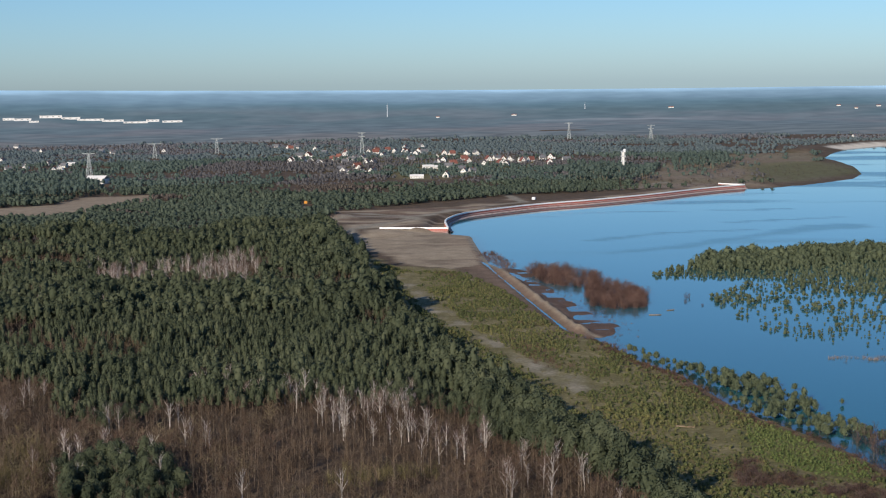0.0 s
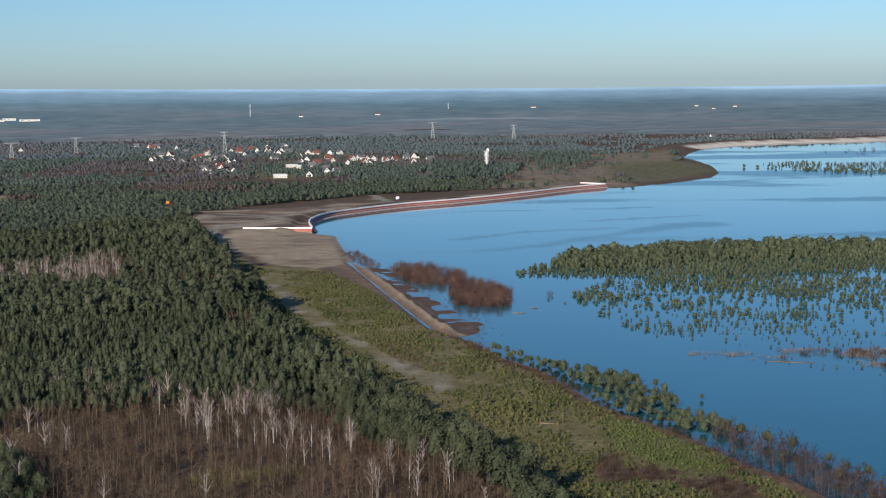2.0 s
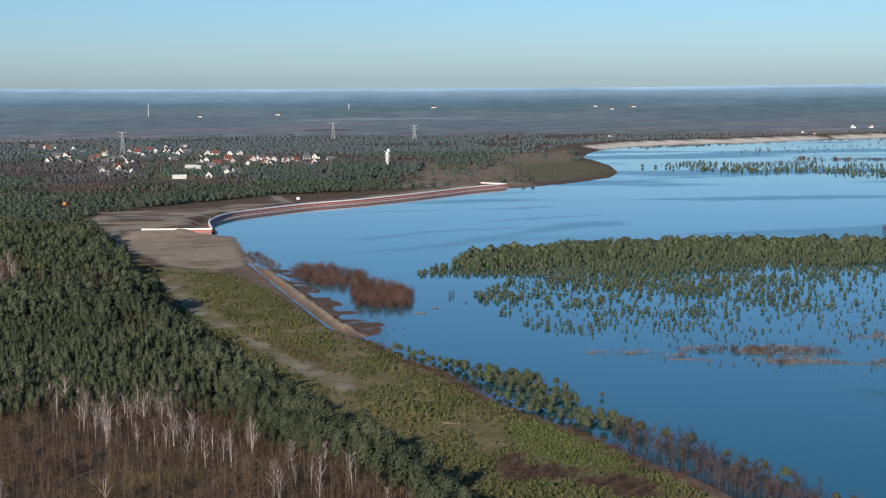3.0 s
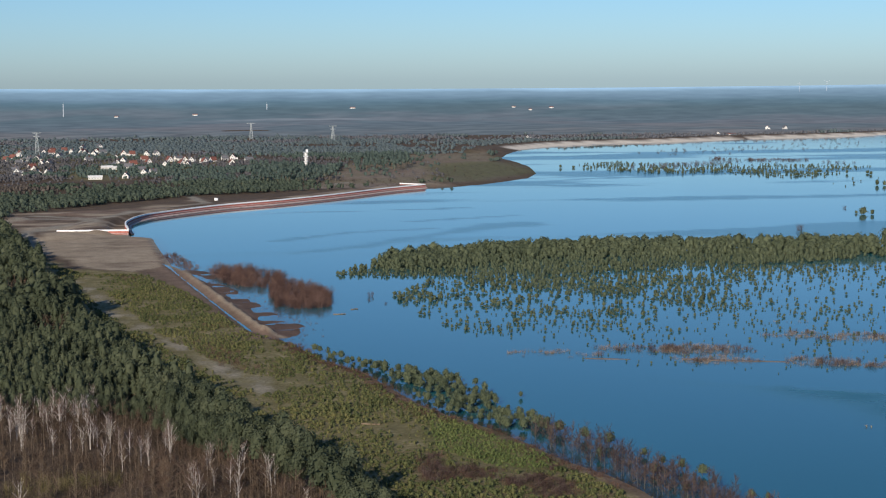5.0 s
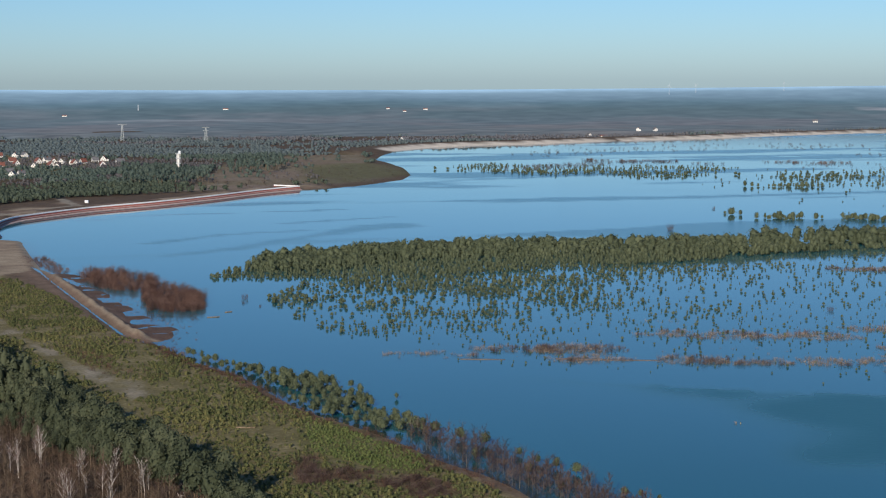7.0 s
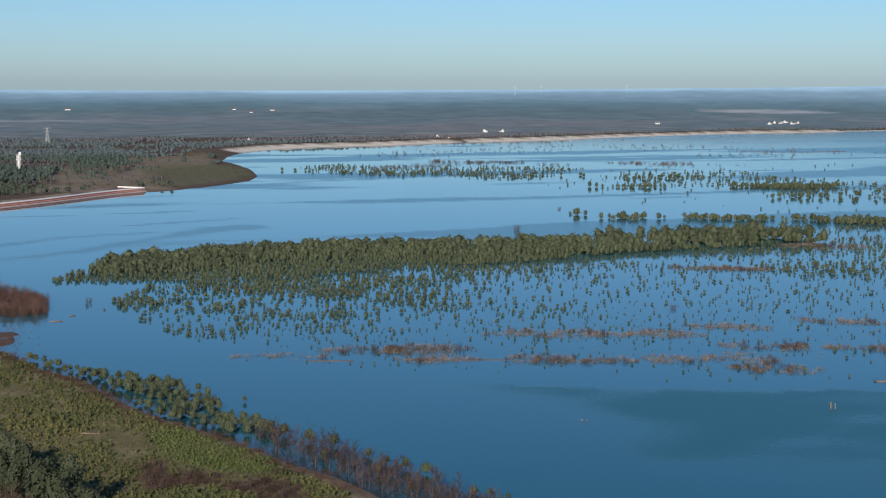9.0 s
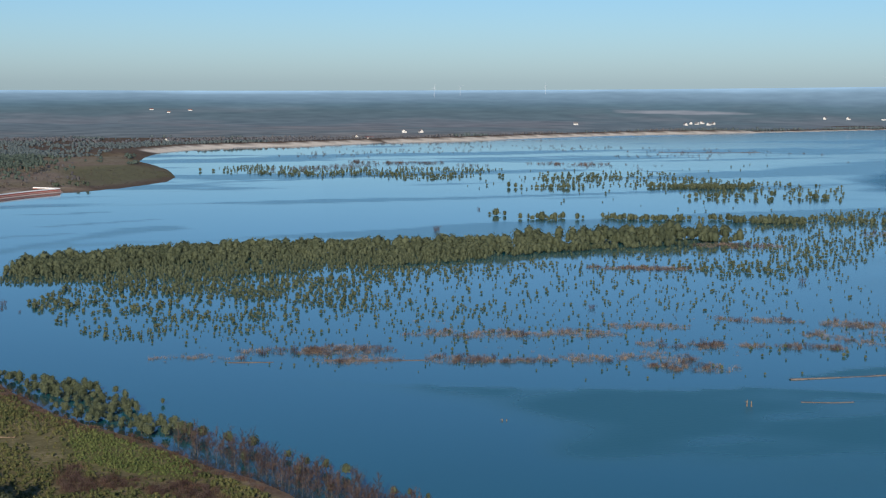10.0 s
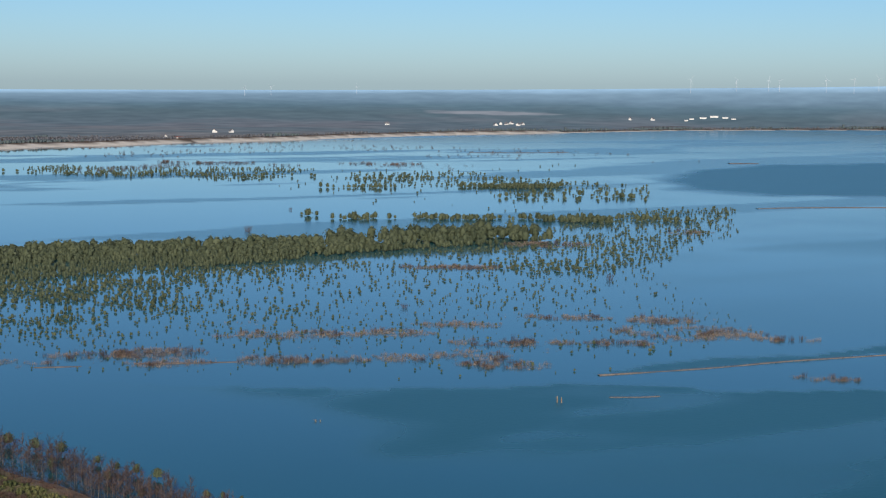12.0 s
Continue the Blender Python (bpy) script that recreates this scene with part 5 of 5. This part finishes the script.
greys = [house(8, 9.5, 3.2, 7.6, GREY_TILE, "white village house with a grey tiled roof"), house(7.5, 12, 3.8, 7.8, GREY_TILE, "long white village house with a grey tiled roof", 3.0)]
reds = [house(8, 9, 3.0, 7.8, RED_TILE, "white village house with a red tiled roof"), house(8.5, 10.5, 3.4, 8.2, RED_TILE, "broad white house with a red tiled roof", 3.5)]
turns = np.random.default_rng(5)
for kinds, places in ((greys, GREY_ROOFS + WEST_HOUSES + MORE_GREY), (reds, RED_ROOFS + MORE_RED)):
    used = set()
    for i, (x, y) in enumerate(places):
        kind = kinds[i % 2]
        m = ground_pose(x, y, float(turns.choice([-25, -12, 5, 20, 70, 100, -60])))
        if i % 2 in used:
            copy_thing(kind, m)
        else:
            kind.matrix_basis = m @ Matrix.Scale(0.88, 4)
            used.add(i % 2)


def hall(name, w, d, h, rise, label, wall_mat, roof_mat, bays):
    thing = tagged(new(name), label, "building")
    part("wall", box(bmesh.new(), -w / 2, -d / 2, -0.5, w / 2, d / 2, h, 0.05), wall_mat, thing)
    bm = bmesh.new()
    for k in (-1, 1):
        q = [bm.verts.new(c) for xx in (-w / 2 - 0.4, w / 2 + 0.4) for c in ((xx, k * (d / 2 + 0.4), h), (xx, 0, h + rise), (xx, 0, h + rise + 0.3), (xx, k * (d / 2 + 0.4), h + 0.3))]
        for a in ((0, 1, 2, 3), (7, 6, 5, 4), (0, 4, 5, 1), (3, 2, 6, 7), (0, 3, 7, 4), (1, 5, 6, 2)):
            bm.faces.new([q[i] for i in a])
    bmesh.ops.recalc_face_normals(bm, faces=bm.faces[:])
    part("roof", bm, roof_mat, thing)
    for i in range(bays):
        x0 = -w / 2 + w * (i + 0.25) / bays
        part("window", box(bmesh.new(), x0, -d / 2 - 0.05, h * 0.45, x0 + w / bays * 0.35, -d / 2 + 0.1, h * 0.65), DARK_PANE, thing)
    return thing


hall("hall", 22, 16, 5.5, 3.5, "large white hall with a low pale roof among pines", PLASTER, CONCRETE, 4).matrix_basis = ground_pose(-383, 1752, -14)
for x, y, w, turn in ((-17, 1969, 14, 10), (-5, 1952, 11, 12), (-28, 1759, 15, 3), (-515, 2192, 10, 5)):
    hall("barn", w, 7, 2.4, 1.8, "long low white farm building in the village", PLASTER, CONCRETE, 5).matrix_basis = ground_pose(x, y, turn)
for x, y, w, h in ((-1119, 4091, 26, 9), (-1080, 4080, 40, 9), (-1040, 4039, 22, 6), (-1022, 4143, 52, 11), (-968, 4134, 44, 9), (-914, 4122, 62, 8), (-853, 4110, 50, 8), (-788, 4079, 56, 7), (-750, 4112, 30, 9), (-696, 4095, 46, 8)):
    hall("apartment_block", w * 1.1, 10, h * 0.55, 0.4, "far white apartment block on the wooded plain", CONCRETE, CONCRETE, max(3, w // 12)).matrix_basis = ground_pose(x, y, 12)
for x, y, w, h in ((2776, 3267, 24, 6), (2812, 3263, 36, 9), (2857, 3270, 44, 11), (2864, 3233, 30, 8), (2863, 3199, 22, 5), (2742, 3249, 20, 5)):
    hall("factory_hall", w * 0.5, 12, h * 0.32, 0.8, "far white industrial hall above the shore", PLASTER, CONCRETE, 5).matrix_basis = ground_pose(x, y, -41)
for x, y, w in ((194, 4187, 16), (627, 4302, 18), (1055, 4192, 12), (1079, 4105, 10), (1155, 4169, 14), (-8, 4132, 12), (1091, 2712, 20)):
    hall("barn", w * 0.8, 7, 2.2, 1.6, "far white farm building in open woodland", PLASTER, RED_TILE, 3).matrix_basis = ground_pose(x, y, -8)


# ---- lookout tower ----
def lookout_tower():
    thing = tagged(new("lookout_tower"), "tall white steel lookout tower with stairs above pines", "tower")
    levels = [(1.5, 0.9), (7, 1.3), (13, 1.8), (19, 2.2), (24, 2.4)]
    for kx, ky in ((-1, -1), (1, -1), (1, 1), (-1, 1)):
        bm = bmesh.new()
        for (z0, a), (z1, b) in zip([(-0.5, 1.1)] + levels, levels):
            strut(bm, (kx * a, ky * a, z0), (kx * b, ky * b, z1), 0.22)
        part("column", bm, WHITE_METAL, thing)
    for z, a in levels[1:]:
        deck = part("platform", box(bmesh.new(), -a - 1.1, -a - 1.1, z - 0.15, a + 1.1, a + 1.1, z + 0.15), WHITE_METAL, thing)
        bm = bmesh.new()
        for k in (-1, 1):
            strut(bm, (-a - 1, k * (a + 1), z + 1.1), (a + 1, k * (a + 1), z + 1.1), 0.07)
            strut(bm, (k * (a + 1), -a - 1, z + 1.1), (k * (a + 1), a + 1, z + 1.1), 0.07)
            for e in (-1, 0, 1):
                strut(bm, (e * (a + 1), k * (a + 1), z), (e * (a + 1), k * (a + 1), z + 1.1), 0.06)
        part("railing", bm, STEEL, deck)
    for i, ((z0, a), (z1, b)) in enumerate(zip(levels, levels[1:])):
        k = 1 if i % 2 else -1
        bm = bmesh.new()
        for y0 in (-0.7, 0.7):
            strut(bm, (-k * a * 0.8, y0, z0), (k * b * 0.8, y0, z1), 0.14)
        for j in range(12):
            u = (j + 0.5) / 12
            cx, cz = -k * a * 0.8 + u * k * (a + b) * 0.8, z0 + u * (z1 - z0)
            box(bm, cx - 0.15, -0.7, cz - 0.04, cx + 0.15, 0.7, cz + 0.04)
        part("stair_flight", bm, STEEL, thing)
        bm = bmesh.new()
        q = [bm.verts.new(c) for yy in (-1.0, -0.9) for c in ((-a * 0.62, yy * a, z0 + 0.3), (a * 0.62, yy * a, z0 + 0.3), (b * 0.62, yy * b, z1 - 0.4), (-b * 0.62, yy * b, z1 - 0.4))]
        for w in ((0, 1, 2, 3), (7, 6, 5, 4), (0, 4, 5, 1), (1, 5, 6, 2), (2, 6, 7, 3), (3, 7, 4, 0)):
            bm.faces.new([q[j] for j in w])
        part("cladding", bm, CONCRETE, thing)
    part("cabin", box(bmesh.new(), 0.2, -1.6, 24.15, 3.0, 1.6, 27.2, 0.1), WHITE_METAL, thing)
    return thing


lookout_tower().matrix_basis = ground_pose(208, 1804, -8) @ Matrix.Diagonal((0.9, 0.9, 1.0, 1))


# ---- pylons, mast and wind turbines ----
def pylon(h, arm, label, second=False):
    thing = tagged(new("power_pylon"), label, "pylon", "power line")
    legs = [(-1, -1), (1, -1), (1, 1), (-1, 1)]
    wide = lambda z: 2.6 * (1 - z / h) + 0.55
    for kx, ky in legs:
        part("leg", strut(bmesh.new(), (kx * wide(0), ky * wide(0), -0.5), (kx * wide(h), ky * wide(h), h), 0.3, 0.24), STEEL, thing)
    bm = bmesh.new()
    z = 0.0
    while z < h - 1.5:
        up = z + max(1.6, wide(z) * 1.5)
        for (ax, ay), (bx, by) in zip(legs, legs[1:] + legs[:1]):
            strut(bm, (ax * wide(z), ay * wide(z), z), (bx * wide(min(up, h)), by * wide(min(up, h)), min(up, h)), 0.13)
            strut(bm, (bx * wide(z), by * wide(z), z), (ax * wide(min(up, h)), ay * wide(min(up, h)), min(up, h)), 0.13)
        z = up
    part("lattice", bm, STEEL, thing)
    for za, a in [(h - 1.2, arm)] + ([(h - 6.5, arm * 0.75)] if second else []):
        bm = bmesh.new()
        for k in (-1, 1):
            for yy in (-0.5, 0.5):
                strut(bm, (0, yy, za - 0.5), (k * a / 2, 0, za + 0.5), 0.22)
                strut(bm, (0, yy, za + 0.9), (k * a / 2, 0, za + 0.6), 0.22)
            for j in range(1, 7):
                u = j / 7
                strut(bm, (k * a / 2 * u, 0, za - 0.5 + u), (k * a / 2 * (u - 0.07), 0, za + 0.9 - 0.3 * u), 0.08)
        beam = part("crossarm", bm, STEEL, thing)
        for u in (-0.95, -0.55, 0.55, 0.95):
            part("insulator", strut(bmesh.new(), (u * a / 2, 0, za - 0.2 + abs(u) * 0.6), (u * a / 2, 0, za - 2.0 + abs(u) * 0.6), 0.1, 0.1, 6), DARK_PANE, beam)
    return thing


for x, y, h, arm, turn, second in ((-428, 1913, 28, 16, -8, False), (-426, 2343, 23, 22, 4, False), (-351, 2466, 25, 19, 6, False), (-118, 2345, 34, 13, 6, True), (233, 2876, 30, 16, 0, False), (360, 2708, 28, 14, 10, True)):
    pylon(h, arm, "grey lattice pylon with a broad crossarm over woods" if not second else "tall grey lattice pylon with two crossarms", second).matrix_basis = ground_pose(x, y, turn)


def mast(h):
    thing = tagged(new("radio_mast"), "slender pale radio mast on the wooded plain", "mast")
    part("shaft", strut(bmesh.new(), (0, 0, -1), (0, 0, h), 1.1, 0.7, 8), HAZED_STEEL, thing)
    for z in (h * 0.8, h * 0.93):
        part("platform", strut(bmesh.new(), (0, 0, z), (0, 0, z + 0.8), 2.0, 2.0, 10), HAZED_STEEL, thing)
    part("antenna", strut(bmesh.new(), (0, 0, h), (0, 0, h + 5), 0.3, 0.2, 6), STEEL, thing)
    return thing


mast(32).matrix_basis = ground_pose(-141, 4172, 0)
mast(14).matrix_basis = ground_pose(395, 4330, 0)


def wind_turbine(h, blade, spin):
    thing = tagged(new("wind_turbine"), "far white wind turbine on the horizon", "wind turbine", "wind farm on the horizon")
    part("tower", strut(bmesh.new(), (0, 0, -8), (0, 0, h), 0.5, 0.3, 8), HAZED_STEEL, thing)
    part("nacelle", box(bmesh.new(), -0.8, -1.6, h - 0.7, 0.8, 1.8, h + 0.9, 0.2), HAZED_STEEL, thing)
    hub = part("hub", strut(bmesh.new(), (0, -2.6, h), (0, -1.5, h), 0.4, 0.9, 8), HAZED_STEEL, thing)
    for i in range(3):
        k = radians(spin + 120 * i)
        bm = strut(bmesh.new(), (math.sin(k) * 0.5, -2.0, h + math.cos(k) * 0.5), (math.sin(k) * blade, -2.0, h + math.cos(k) * blade), 0.32, 0.1, 5)
        bmesh.ops.scale(bm, vec=(1, 0.35, 1), space=Matrix.Translation((0, 2.0, 0)), verts=bm.verts[:])
        part("blade", bm, HAZED_STEEL, hub)
    return thing


for i, (x, y, h) in enumerate(((1935, 4294, 26), (2021, 4295, 25), (2267, 4214, 24), (3113, 3672, 40), (3228, 3598, 34), (3303, 3540, 32), (3318, 3509, 32), (3396, 3395, 38), (3435, 3322, 42), (3510, 3297, 38))):
    wind_turbine(h, h * 0.42, 17 + 47 * i).matrix_basis = ground_pose(x, y, -math.degrees(math.atan2(x, y)) + 15 * (i % 3))


# ---- small things ----
def container(mat, label, w=4.0, d=2.4, h=2.6):
    thing = tagged(new("site_container"), label, "container")
    bm = box(bmesh.new(), -w / 2, -d / 2, 0, w / 2, d / 2, h, 0.05)
    for i in range(9):
        xx = -w / 2 + (i + 0.5) * w / 9
        box(bm, xx - 0.08, -d / 2 - 0.06, 0.15, xx + 0.08, -d / 2 + 0.02, h - 0.15)
    part("body", bm, mat, thing)
    part("door", box(bmesh.new(), -w / 2 - 0.06, -0.9, 0.1, -w / 2 + 0.02, 0.9, h - 0.2), mat, thing)
    return thing


container(WHITE_METAL, "white site container on the earth bank", 3.0, 2.2, 2.3).matrix_basis = ground_pose(82, 1408, -20)
container(ORANGE, "bright orange site container beside the track", 2.6, 2.0, 2.2).matrix_basis = ground_pose(-122, 1405, 10)
container(WHITE_METAL, "white site container beside the lookout tower", 6.0, 2.4, 3.0).matrix_basis = ground_pose(196, 1800, 5)


def floating_log(length, label):
    thing = tagged(new("log"), label, "log")
    part("trunk", strut(bmesh.new(), (-length / 2, 0, 0.05), (length / 2, 0.6, 0.15), 0.3, 0.16, 7), TIMBER, thing)
    for u, k in ((0.1, 0.9), (0.25, -0.8), (0.38, 0.7)):
        part("branch", strut(bmesh.new(), (u * length, 0.4, 0.15), (u * length + 0.9, 0.4 + k, 0.5), 0.09, 0.03, 5), TIMBER, thing)
    return thing


floating_log(5.5, "dark log floating in calm water").matrix_basis = pose(95, 702, 0, 0, 0, -8)
floating_log(3.5, "dark log floating in calm water").matrix_basis = pose(104, 716, 0, 0, 0, 12)
floating_log(6.5, "pale fallen trunk on dry grass").matrix_basis = ground_pose(72, 468, -30)


def stump(h, label):
    thing = tagged(new("tree_stump"), label, "stump")
    for x0, k, q in ((-0.8, 1.0, 0.1), (0.7, 0.85, -0.08)):
        part("stem", strut(bmesh.new(), (x0, 0, -1), (x0 + q, 0.1, h * k), 0.26, 0.14, 6), TIMBER, thing)
    part("branch", strut(bmesh.new(), (-0.75, 0, h * 0.6), (-1.5, 0.1, h * 0.85), 0.09, 0.04, 5), TIMBER, thing)
    return thing


for x, y, h in ((302, 419, 2.2), (219, 432, 0.6)):
    stump(h, "dead reddish tree stumps standing in the lake").matrix_basis = pose(x, y, 0, 0, 0, -30)
for (x, y), size in (((118, 758), 1.0), ((115, 742), 0.45), ((121, 730), 0.4), ((461, 1019), 1.7), ((520, 677), 1.3), ((368, 636), 0.9), ((571, 1177), 0.9)):
    shrub = new("lake_shrub", solid("lake_shrub", *bush(g, 3.4, 3.8, 30, 0.045, 2)[:2], [RED_TWIGS]))
    tagged(shrub, "reddish leafless shrub standing alone in the lake", "bush", "lone shrubs").matrix_basis = pose(x, y, 0) @ Matrix.Scale(size, 4)
